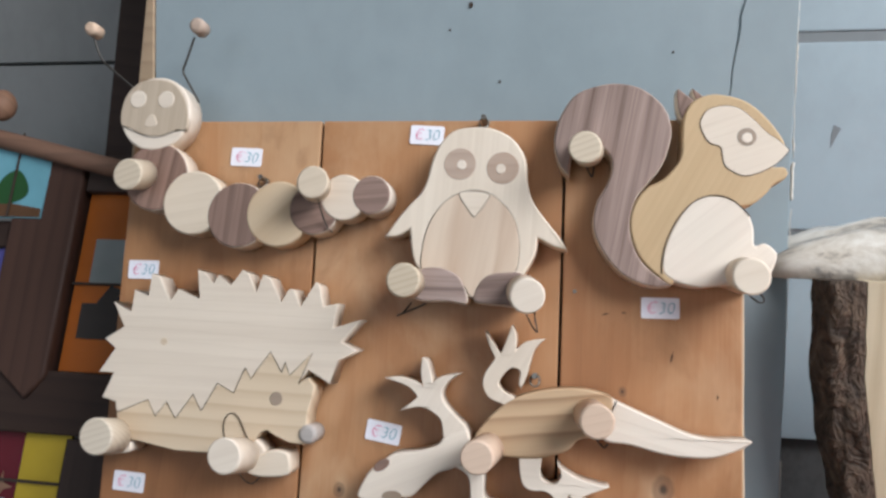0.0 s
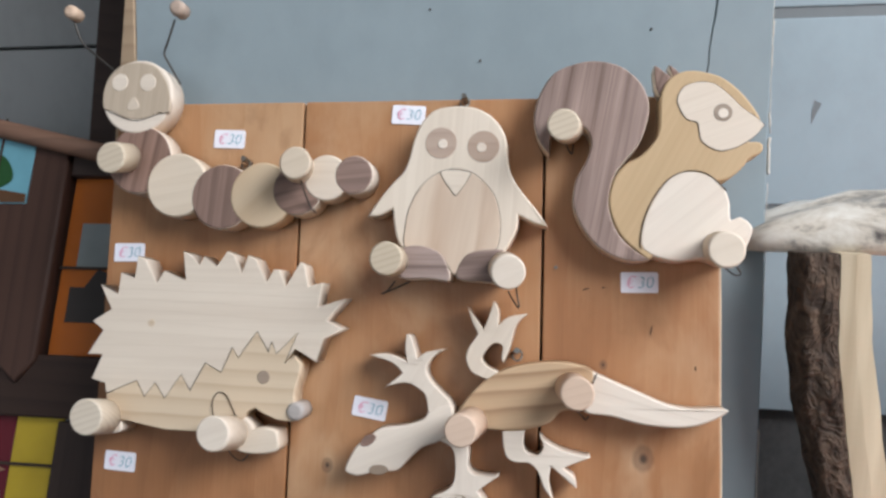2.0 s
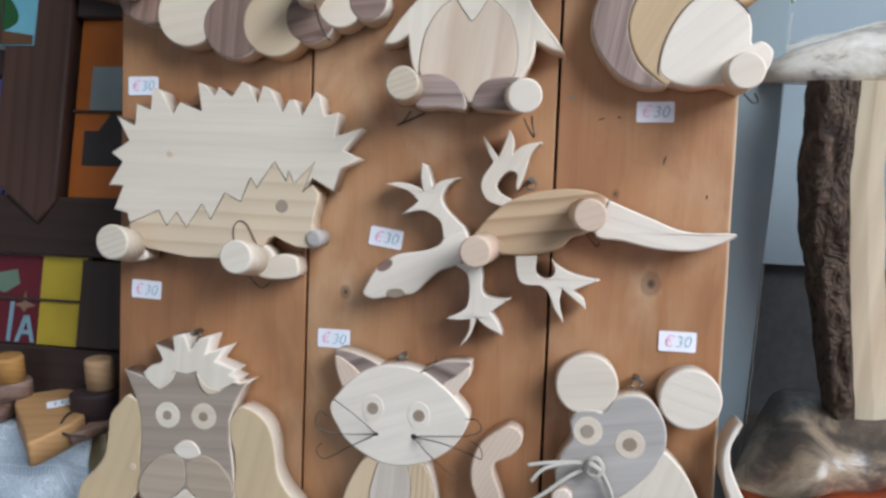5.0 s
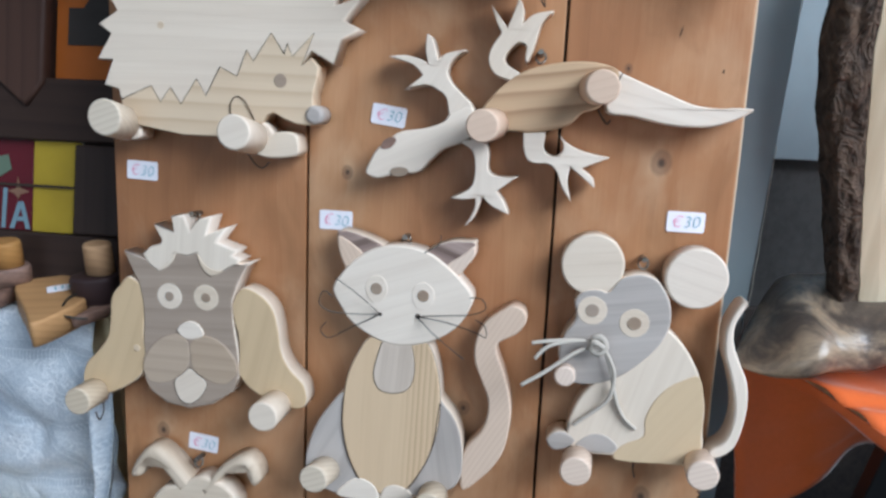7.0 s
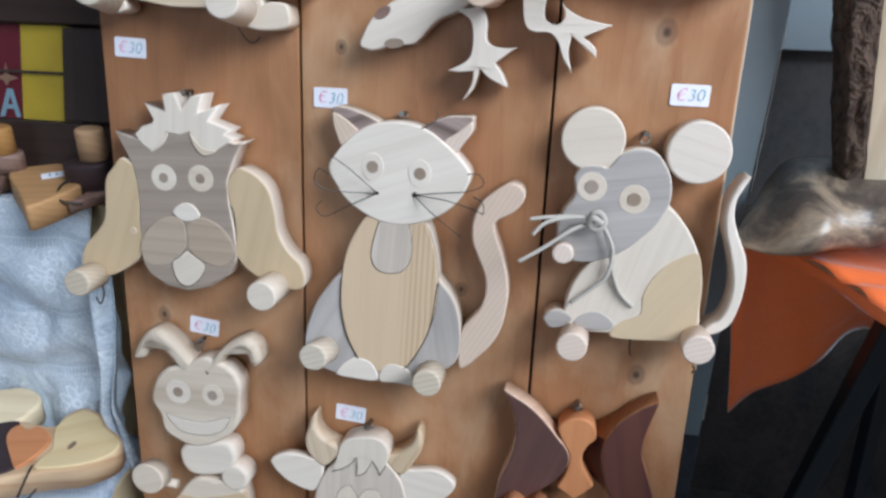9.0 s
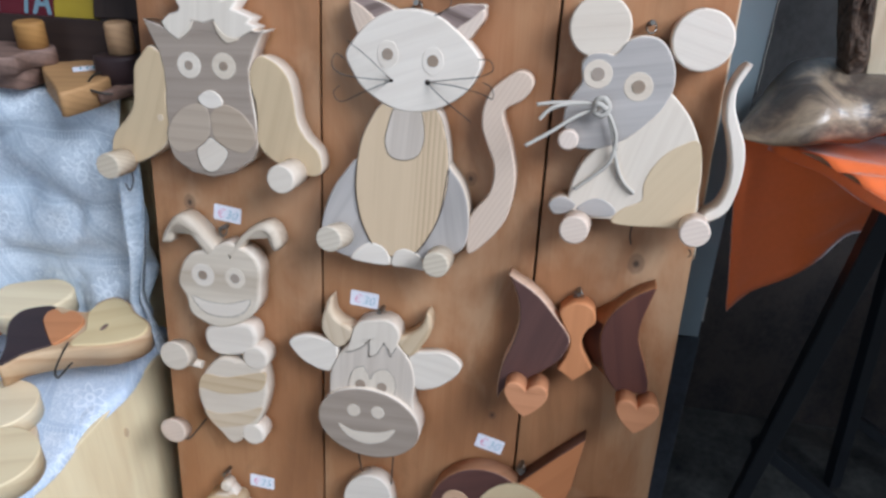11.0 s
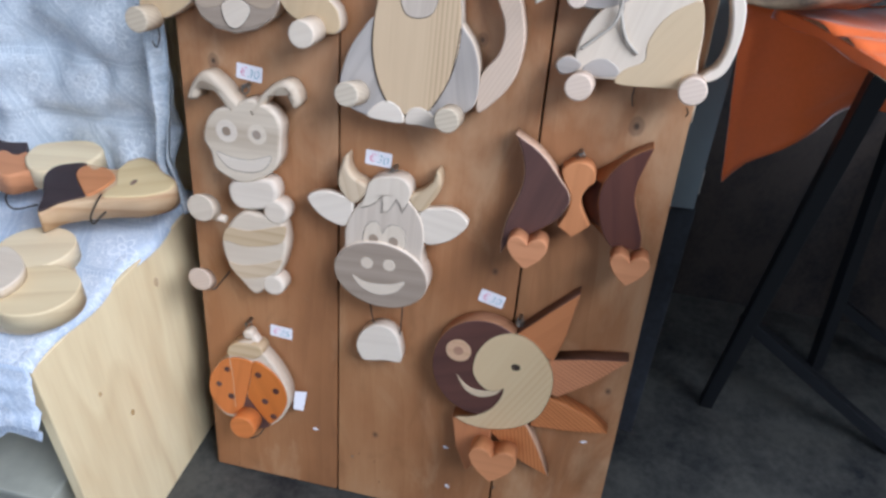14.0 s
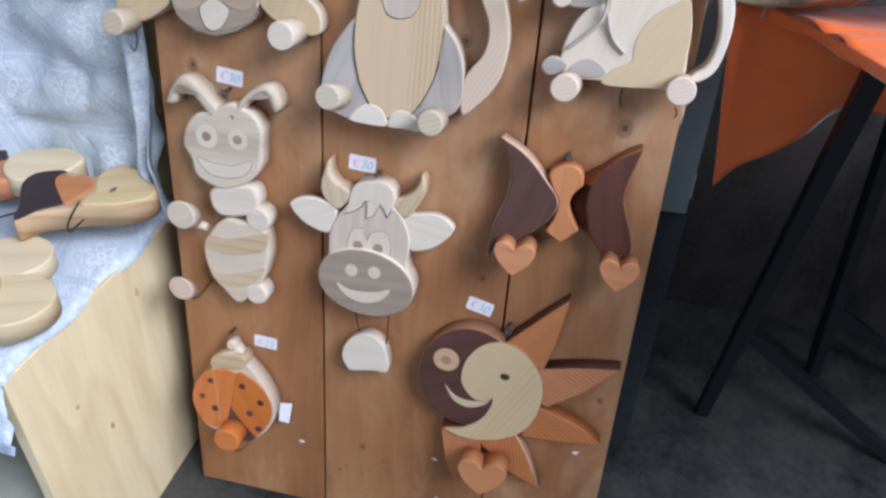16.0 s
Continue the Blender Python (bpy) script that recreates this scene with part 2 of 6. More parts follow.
DARK_FRAME = wood("dark_stained_frame", (0.050, 0.030, 0.023), (0.020, 0.012, 0.010), 40, 0.4, fibre=0.5, rough=0.6)
BROWN_FRAME = wood("brown_stained_frame", (0.090, 0.050, 0.038), (0.035, 0.020, 0.016), 40, 0.4, fibre=0.5, rough=0.55)
ENDGRAIN = wood("peg_wood", (0.67, 0.57, 0.44), (0.44, 0.33, 0.22), 160, 0.5, wander=0.02)
LIGHT_GREY = wood("light_grey_wood", (0.52, 0.41, 0.31), (0.33, 0.25, 0.18), 60, 0.4, fibre=0.6)
PALE_GREY = wood("pale_grey_wood", (0.69, 0.58, 0.475), (0.38, 0.29, 0.215), 50, 0.2, fibre=0.6, stain=0.8)
ANT_WOOD = wood("stained_ant_wood", (0.73, 0.615, 0.48), (0.42, 0.31, 0.21), 40, 0.2, fibre=0.6, stain=1.5)
MOON_FIR = wood("moon_fir", (0.73, 0.555, 0.335), (0.54, 0.29, 0.12), 120, 0.32, wander=0.012, side=(0.004, -0.030))
DARK_EDGE = wood("dark_stained_edge", (0.15, 0.062, 0.036), (0.06, 0.025, 0.016), 60, 0.4)
BROWN_EDGE = wood("brown_sawn_edge", (0.46, 0.23, 0.125), (0.26, 0.115, 0.06), 60, 0.4, stain=0.5)
SAP_EDGE = wood("pale_sap_edge", (0.74, 0.50, 0.34), (0.46, 0.26, 0.15), 60, 0.4)
PLAIN_ORANGE = wood("plain_orange_fir", (0.55, 0.205, 0.072), (0.33, 0.105, 0.036), 40, 0.25, stain=0.5, tone_range=0.1)
PLY = wood("pine_plywood", (0.94, 0.79, 0.50), (0.58, 0.37, 0.16), 15, 0.30, stain=0.85, wander=0.28, tone_range=0.1)


def plain(name, colour, rough=0.5, metal=0.0, spec=None, mottle=0.15, scale=30.0):
    k = Nodes(name)
    n = k.noise(k.coords((scale, scale, scale), 2.0), 1.0, 4.0)
    col = k.mix(k.math("MULTIPLY", n, mottle * 2), colour, tuple(c * 0.55 for c in colour))
    k.bump(n, 0.08, 0.0005)
    return k.done(col, rough, spec, metal)


KERF = plain("burnt_saw_cut", (0.055, 0.036, 0.026), 0.9)
WIRE = plain("dark_wire", (0.09, 0.08, 0.07), 0.45, 0.8)
STEEL = plain("dull_screw", (0.26, 0.24, 0.21), 0.42, 1.0)
STRING = plain("cotton_string", (0.55, 0.50, 0.43), 0.9, scale=300)
PAPER = plain("paper_tag", (0.92, 0.90, 0.95), 0.7, mottle=0.02)
RED_INK = plain("red_ink", (0.80, 0.14, 0.32), 0.6)
TEAL_INK = plain("teal_ink", (0.09, 0.38, 0.46), 0.6)
BLACK_METAL = plain("black_painted_steel", (0.012, 0.014, 0.018), 0.5, 0.0, 0.4)


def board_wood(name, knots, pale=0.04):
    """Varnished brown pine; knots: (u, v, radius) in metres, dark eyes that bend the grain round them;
    pale: how much lighter the upper part is coloured. Grain runs up."""
    k = Nodes(name)
    co = k.n("TexCoord").outputs["Object"]
    sep = k.n("SeparateXYZ")
    k.link(co, sep.inputs[0])
    slow = k.noise(k.coords((7, 7, 1.3), 0.0), 1.0, 2.0)
    x = k.math("ADD", sep.outputs[0], k.math("MULTIPLY", slow, 0.16))
    rag = k.math("ADD", 0.72, k.math("MULTIPLY", k.noise(k.coords((70, 70, 55), 0.0), 1.0, 3.0), 0.56))
    eye = halo = None
    for u, v, r in knots:
        du = k.math("SUBTRACT", sep.outputs[0], u)
        dv = k.math("MULTIPLY", k.math("SUBTRACT", sep.outputs[2], v), 0.8)
        d = k.math("SQRT", k.math("ADD", k.math("MULTIPLY", du, du), k.math("MULTIPLY", dv, dv)))
        d = k.math("MULTIPLY", d, rag)
        near = k.math("POWER", k.math("MAXIMUM", k.math("SUBTRACT", 1.0, k.math("DIVIDE", d, r * 4)), 0.0), 2.0)
        x = k.math("ADD", x, k.math("MULTIPLY", near, k.math("MULTIPLY", k.math("SIGN", du), r * 0.9)))
        core = k.math("MAXIMUM", k.math("SUBTRACT", 1.0, k.math("DIVIDE", d, r * 0.8)), 0.0)
        ring = k.math("MULTIPLY", near, k.math("GREATER_THAN", r, 0.0085))
        halo = ring if halo is None else k.math("MAXIMUM", halo, ring)
        eye = core if eye is None else k.math("MAXIMUM", eye, core)
    band = k.math("POWER", k.math("FRACT", k.math("MULTIPLY", x, 26)), 2.4)
    fib = k.noise(k.coords((520, 520, 9), 0.0), 1.0, 3.0, 0.6)
    blot = k.noise(k.coords((8, 8, 3.5), 1.0), 1.0, 4.0, 0.6)
    grime = k.noise(k.coords((38, 38, 22), 0.0), 1.0, 5.0, 0.65)
    v = k.math("ADD", k.math("MULTIPLY", band, 0.04), k.math("MULTIPLY", fib, 0.14))
    big = k.noise(k.coords((3.2, 3.2, 2.2), 3.0), 1.0, 2.0, 0.5)
    v = k.math("ADD", v, k.math("ADD", k.math("MULTIPLY", blot, 0.50), k.math("MULTIPLY", big, 0.44)))
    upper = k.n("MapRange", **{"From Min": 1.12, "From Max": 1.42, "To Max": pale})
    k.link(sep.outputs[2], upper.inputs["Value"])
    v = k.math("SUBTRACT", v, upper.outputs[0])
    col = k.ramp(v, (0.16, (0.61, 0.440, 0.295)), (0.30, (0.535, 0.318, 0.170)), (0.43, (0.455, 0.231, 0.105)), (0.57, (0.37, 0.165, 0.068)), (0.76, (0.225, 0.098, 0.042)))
    # rubbed pale patches and darker handled ones
    worn = k.noise(k.coords((6.5, 6.5, 3.6), 7.0), 1.0, 5.0, 0.62, 0.6)
    col = k.mix(k.math("MULTIPLY", k.ramp(worn, (0.50, (0, 0, 0)), (0.66, (1, 1, 1))), 0.58), col, (0.575, 0.362, 0.205))
    soiled = k.noise(k.coords((11, 11, 5.5), 12.0), 1.0, 5.0, 0.62, 0.8)
    col = k.mix(k.math("MULTIPLY", k.ramp(soiled, (0.54, (0, 0, 0)), (0.70, (1, 1, 1))), 0.55), col, (0.24, 0.112, 0.046))
    spots = k.ramp(grime, (0.66, (0, 0, 0)), (0.78, (1, 1, 1)))
    col = k.mix(k.math("MULTIPLY", spots, 0.45), col, (0.10, 0.055, 0.03))
    if eye is not None:
        wisps = k.noise(k.coords((34, 34, 22), 0.0), 1.0, 2.0, 0.5, 0.3)
        col = k.mix(k.math("MULTIPLY", k.math("POWER", halo, 0.6), k.ramp(wisps, (0.40, (0, 0, 0)), (0.72, (0.75, 0.75, 0.75)))), col, (0.66, 0.46, 0.28))
        rim = k.ramp(eye, (0.0, (0, 0, 0)), (0.25, (1, 1, 1)), (1.0, (1, 1, 1)))
        col = k.mix(k.math("MULTIPLY", rim, 0.5), col, (0.14, 0.075, 0.045))
        heart = k.ramp(eye, (0.55, (0, 0, 0)), (0.85, (1, 1, 1)))
        col = k.mix(k.math("MULTIPLY", heart, 0.8), col, (0.03, 0.02, 0.015))
    k.bump(k.math("ADD", fib, k.math("MULTIPLY", band, 0.6)), 0.25, 0.0008)
    rough = k.math("ADD", 0.40, k.math("MULTIPLY", grime, 0.25))
    return k.done(col, rough, 0.4)


def painted(name, colour, grime_colour, grime=0.5, rough=0.6, scale=1.0, chips=None):
    """Old paint with stains and, here and there, a chip."""
    k = Nodes(name)
    a = k.noise(k.coords((3 * scale, 3 * scale, 2 * scale), 1.0), 1.0, 5.0, 0.6)
    b = k.noise(k.coords((26 * scale, 26 * scale, 20 * scale), 1.0), 1.0, 5.0, 0.6)
    v = k.math("ADD", k.math("MULTIPLY", a, 0.65), k.math("MULTIPLY", b, 0.35))
    col = k.mix(k.math("MULTIPLY", k.ramp(v, (0.42, (0, 0, 0)), (0.7, (1, 1, 1))), grime), colour, grime_colour)
    if chips:
        c = k.noise(k.coords((11, 11, 8), 5.0), 1.0, 6.0, 0.7)
        col = k.mix(k.ramp(c, (0.70, (0, 0, 0)), (0.72, (1, 1, 1))), col, chips)
    k.bump(b, 0.2, 0.002)
    return k.done(col, rough, 0.35)


PANEL_BLUE = painted("blue_grey_panel_paint", (0.30, 0.358, 0.378), (0.21, 0.255, 0.27), 0.5)
WALL_BLUE = painted("blue_grey_wall_paint", (0.31, 0.375, 0.405), (0.23, 0.27, 0.29), 0.5)
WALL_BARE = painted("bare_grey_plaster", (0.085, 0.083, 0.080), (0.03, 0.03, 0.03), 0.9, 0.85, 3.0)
WALL_DARK = painted("dark_grey_boards", (0.29, 0.295, 0.29), (0.18, 0.185, 0.18), 0.6)
CONCRETE = painted("dark_concrete", (0.080, 0.080, 0.074), (0.006, 0.009, 0.014), 1.0, 0.5, 2.6, (0.09, 0.09, 0.088))
ROOM_PAINT = painted("room_paint", (0.24, 0.24, 0.24), (0.16, 0.155, 0.15), 0.6, 0.8)
WALL_LOW = painted("dark_low_wall", (0.060, 0.048, 0.042), (0.012, 0.014, 0.018), 1.0, 0.8, 4.0, (0.10, 0.063, 0.07))
PLINTH = painted("dark_plinth", (0.055, 0.062, 0.075), (0.02, 0.02, 0.024), 0.9, 0.6, 4.0, (0.10, 0.10, 0.10))
ORANGE_CLOTH = plain("orange_cloth", (0.92, 0.19, 0.048), 0.34, spec=0.5, scale=160)
cloth_face = ORANGE_CLOTH.node_tree.nodes["Principled BSDF"].inputs
cloth_face["Sheen Weight"].default_value, cloth_face["Sheen Roughness"].default_value = 1.0, 0.3
FRESH_PINE = wood("fresh_pine", (0.84, 0.68, 0.42), (0.56, 0.37, 0.18), 40, 0.32, stain=0.7)
BARKY = wood("barky_pine", (0.72, 0.53, 0.35), (0.42, 0.22, 0.11), 40, 0.6, stain=0.8)
ELM = wood("elm", (0.56, 0.45, 0.33), (0.33, 0.235, 0.155), 50, 0.3, fibre=0.6, stain=1.0)


# ---- the room ----
def struct(name, bm, mat, label, category):
    return tagged(part(name, bm, mat), label, category, kind="structure")


struct("floor", box(-3.2, 4.4, -4.2, 1.2, -0.1, 0.0), CONCRETE, "dark worn concrete workshop floor", "floor")
# ceiling and three outer walls are unseen, added to confine daylight to the openings
struct("ceiling", box(-3.2, 4.4, -4.2, 1.2, 4.6, 4.7), ROOM_PAINT, "unseen grey ceiling added to close off the light", "ceiling")
struct("wall_west", box(-3.2, -3.0, -4.2, 1.0, 0, 4.6), ROOM_PAINT, "unseen grey side wall added to close the room", "wall")
# unseen side wall, with a wide opening placed for the daylight
w = box(3.6, 3.8, -4.2, -3.0, 0, 4.6)
box(3.6, 3.8, 0.2, 1.0, 0, 4.6, bm=w)
box(3.6, 3.8, -3.0, 0.2, 0, 1.9, bm=w)
box(3.6, 3.8, -3.0, 0.2, 4.45, 4.6, bm=w)
struct("wall_east", w, ROOM_PAINT, "unseen grey side wall with a wide opening added", "wall")
w = box(-3.0, -1.8, -4.2, -4.0, 0, 4.6)
box(0.7, 3.6, -4.2, -4.0, 0, 4.6, bm=w)
box(-1.8, 0.7, -4.2, -4.0, 2.6, 4.6, bm=w)
struct("wall_south", w, ROOM_PAINT, "unseen grey wall with an added doorway opening", "wall")
# back wall: painted boards above, bare plaster below
WALL_Y = 0.75
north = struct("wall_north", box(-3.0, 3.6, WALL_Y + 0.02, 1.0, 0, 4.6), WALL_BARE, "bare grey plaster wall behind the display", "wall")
for z0, z1 in ((0.992, 1.341), (1.353, 1.670), (1.688, 2.04), (2.052, 4.6)):
    part("siding_board", box(0.3, 3.6, WALL_Y, WALL_Y + 0.02, z0, z1, 0.003), WALL_BLUE, north, "blue-grey painted board")
for z0, z1 in ((0.0, 1.30), (1.306, 1.655), (1.661, 2.05), (2.056, 4.6)):
    part("siding_board", box(-3.0, 0.294, WALL_Y, WALL_Y + 0.02, z0, z1, 0.003), WALL_DARK, north, "dark grey board")

JOINT = painted("grey_joint", (0.175, 0.19, 0.195), (0.12, 0.13, 0.135), 0.5)
for z0, z1 in ((1.3412, 1.3528), (1.6702, 1.6878), (2.0402, 2.0518)):
    part("joint", box(0.3, 3.6, WALL_Y + 0.003, WALL_Y + 0.02, z0, z1), JOINT, north, "grey recessed joint")
part("scuff", slab([Vector(q) for q in ((0.950 - 0.004, 1.513 - 0.022), (0.950 + 0.004, 1.513 - 0.004), (0.950 + 0.012, 1.513 + 0.012), (0.950, 1.513 + 0.018), (0.950 - 0.004, 1.513))], -WALL_Y + 0.0006, 0.002, 0.0003), JOINT, north, "grey scuff in the paint")
part("low_wall", box(0.76, 3.6, WALL_Y + 0.005, WALL_Y + 0.02, 0.0, 0.70), WALL_LOW, north, "dark lower wall")

# ---- panel, post and plinth behind the board ----
PY = 0.27
panel = thing("painted_panel", pose(0, 0, 0), "blue-grey painted wooden panel with a split near its edge", "panel")
crack = [(0.678 + 0.0045 * noise.noise((z * 22, 3, 1)) + 0.003 * noise.noise((z * 90, 9, 1)) + 0.10 * min(z - 1.48, 0.13), z) for z in [1.42 + 0.008 * i for i in range(112)]]
part("sheet", slab([Vector(q) for q in [(0.0, 0.53), (0.66, 0.53)] + crack + [(0.70, 2.32), (0.0, 2.32)]], -PY, 0.018, 0.0008), PANEL_BLUE, panel)
part("edge_strip", slab([Vector(q) for q in [(0.0, 2.32), (0.7005, 2.32)][1:] + [(x + 0.0005 + min(0.0020, max(0.0, z - 1.50) * 0.022), z) for x, z in crack[::-1]] + [(0.6611, 0.53), (0.747, 0.532), (0.744, 0.9), (0.7475, 1.2), (0.7445, 1.42), (0.748, 1.62), (0.747, 2.32)]], -PY + 0.0008, 0.018, 0.0008), PANEL_BLUE, panel)
part("backing_strip", box(0.64, 0.725, PY + 0.0022, PY + 0.015, 1.43, 2.30), PANEL_BLUE, panel)
CHIP = plain("chipped_white_edge", (0.66, 0.62, 0.54), 0.8)
for z0, z1, r in ((1.385, 1.425, 0.0019), (1.437, 1.452, 0.0012), (1.50, 1.535, 0.0009), (1.535, 1.55, 0.0014), (1.57, 1.60, 0.0009), (1.61, 1.66, 0.0008), (1.18, 1.375, 0.0005), (1.43, 1.68, 0.0005), (0.90, 1.10, 0.0005), (0.56, 0.60, 0.0012)):
    n = 14
    part("worn_edge", tube([(0.7474 + 0.0016 * noise.noise((z * 90, 1, 2)), PY + 0.0005, z) for z in [z0 + (z1 - z0) * i / n for i in range(n + 1)]], r, 5), CHIP, panel, "chipped pale bare edge")
for u, z, r in ((0.395, 1.603, 0.0026), (0.371, 1.575, 0.0011), (0.43, 1.515, 0.0013), (0.62, 1.545, 0.0012)):
    part("nail_hole", slab(oval(u * 1000, z * 1000, r * 1000, r * 1300, 10), -PY + 0.0012, 0.002, 0.0002), KERF, panel, "small dark nail hole")
struct("trim", slab([Vector(q) for q in ((-0.030, 0.53), (-0.001, 0.53), (-0.001, 2.4), (-0.003, 2.4), (-0.003, 1.70), (-0.030, 1.43))], -PY + 0.003, 0.018, 0.001), wood("tan_trim", (0.42, 0.30, 0.19), (0.25, 0.16, 0.10)), "bare tan wooden strip beside the panel", "trim")
tagged(part("post", box(-0.0228, 0.0228, 0, 0.03, 0.8505, 3.7, 0.003), DARK_FRAME, m=pose(-0.324, 0.44, 0, 0, 6.2, 0)), "dark brown wooden post set askew behind the frame", "post", kind="structure")
struct("plinth", box(-0.01, 0.752, PY + 0.004, PY + 0.12, 0, 0.526, 0.004), PLINTH, "dark plinth below the painted panel", "plinth")

# ---- the display board of three planks ----
board = thing("display_board", BOARD, "brown varnished board of three pine planks leaning on a panel", "board")
KN1 = [(0.051, 0.751, 0.012), (0.055, 1.40, 0.008), (0.16, 0.95, 0.006), (0.12, 0.21, 0.008)]
KN2 = [(0.279, 1.080, 0.009), (0.42, 0.82, 0.010), (0.30, 0.15, 0.008), (0.47, 0.50, 0.007)]
KN3 = [(0.611, 1.107, 0.015), (0.624, 0.737, 0.014), (0.63, 1.36, 0.005), (0.57, 1.20, 0.006), (0.66, 0.33, 0.007)]
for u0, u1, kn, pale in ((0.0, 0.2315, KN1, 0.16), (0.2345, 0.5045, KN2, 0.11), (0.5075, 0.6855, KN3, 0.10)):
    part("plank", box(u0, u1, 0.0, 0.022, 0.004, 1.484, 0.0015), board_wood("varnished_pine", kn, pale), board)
for u, v in ((0.25, 1.36), (0.26, 0.09), (0.51, 0.09), (0.23, 1.10), (0.52, 1.30), (0.47, 0.05)):
    part("nail", slab(oval(u * 1000, v * 1000, 2.2, n=12), 0.0008, 0.002, 0.0003), STEEL, board, "small nail head")
for u, v, ln, g in ((0.552, 1.278, 0.009, 20), (0.618, 1.237, 0.013, 80), (0.676, 1.312, 0.006, 70), (0.662, 1.20, 0.005, 90), (0.57, 1.28, 0.005, 10), (0.41, 0.98, 0.007, 60), (0.272, 0.10, 0.004, 40), (0.31, 0.045, 0.005, 10), (0.30, 0.09, 0.004, 80), (0.36, 0.955, 0.030, 118), (0.49, 0.265, 0.006, 15)):
    part("dent", slab([Vector((u + ln / 2 * math.cos(radians(g)) * c + 0.0009 * s * math.sin(radians(g)), v + ln / 2 * math.sin(radians(g)) * c - 0.0009 * s * math.cos(radians(g)))) for c, s in ((1, 0), (0.3, 1), (-1, 0.3), (-0.4, -1))], 0.0004, 0.001, 0.0001), KERF, board, "small dark dent")
# dark strips added behind the plank gaps to give them their shade
for u in (0.233, 0.506):
    part("batten", box(u - 0.012, u + 0.012, 0.0225, 0.030, 0.02, 1.47), DARK_FRAME, board, "added dark strip behind the plank gap")
# split paler edge along the free side
edge_pale = tube(bend([(0.6860 + 0.0012 * noise.noise((v * 14, 4, 1)), 0.003, v) for v in [0.75 + i * 0.04 for i in range(18)]], 2), 0.0018, 5)
part("worn_edge", edge_pale, plain("pale_split_edge", (0.62, 0.48, 0.33), 0.8), board, "pale splintered edge")


def drape(thick, nx, ny, f, size=(1.0, 1.0)):
    """A cloth sheet from f(s, t) -> (x, y, z), with thickness; size: its metres across and down, for the weave."""
    bm = bmesh.new()
    uv = bm.loops.layers.uv.new("weave")
    g = [[bm.verts.new(f(i / nx, j / ny)) for i in range(nx + 1)] for j in range(ny + 1)]
    for j in range(ny):
        for i in range(nx):
            fa = bm.faces.new((g[j][i], g[j][i + 1], g[j + 1][i + 1], g[j + 1][i]))
            fa.smooth = True
            for lp, (di, dj) in zip(fa.loops, ((0, 0), (1, 0), (1, 1), (0, 1))):
                lp[uv].uv = ((i + di) / nx * size[0], (j + dj) / ny * size[1])
    bmesh.ops.recalc_face_normals(bm, faces=bm.faces)
    bmesh.ops.solidify(bm, geom=bm.faces[:], thickness=thick)
    return bm


# ---- boxes and lace on one side ----
low = thing("plywood_table", pose(0, 0, 0), "low pale plywood table with solid sides, standing on the floor", "table")
part("side_panel", box(-0.072, -0.054, -0.236, 0.175, 0.0, 0.462, 0.002), PLY, low, grain=88)
part("side_panel", box(-0.758, -0.742, -0.236, 0.175, 0.0, 0.462, 0.002), PLY, low, grain=88)
PLY_KNOT = wood("plywood_knot", (0.66, 0.46, 0.24), (0.38, 0.22, 0.09), 200, 0.5)
for y, z, ry, rz in ((0.023, 0.403, 5, 9), (-0.103, 0.240, 4, 6), (-0.150, 0.330, 3, 4)):
    part("knot", slab(oval(0, 0, ry, rz, 16, 8), 0.0004, 0.001, 0.0002), PLY_KNOT, low, "small brown knot", m=Matrix.Translation((-0.0538, y, z)) @ Matrix.Rotation(radians(90), 4, "Z"))
part("top_panel", box(-0.741, -0.073, -0.234, 0.175, 0.442, 0.460, 0.002), PLY, low)
high = thing("tall_plywood_box", pose(0, 0, 0), "tall plywood box behind the low one, under lace", "box")
part("front_panel", box(-0.74, -0.066, 0.205, 0.222, 0.0, 0.842, 0.002), PLY, high)
part("side_panel", box(-0.080, -0.062, 0.224, 0.264, 0.0, 0.842, 0.002), PLY, high, grain=88)
part("top_panel", box(-0.74, -0.082, 0.224, 0.50, 0.824, 0.842, 0.002), PLY, high)
crate = thing("grey_crate", pose(0, 0, 0), "worn grey-green crate on the floor under the low table", "crate")
CRATE = painted("crate_paint", (0.42, 0.43, 0.37), (0.22, 0.22, 0.20), 0.7)
part("lid", box(-0.60, -0.098, -0.255, 0.10, 0.19, 0.205, 0.004), CRATE, crate)
part("body", box(-0.59, -0.108, -0.245, 0.09, 0.0, 0.188, 0.004), CRATE, crate)


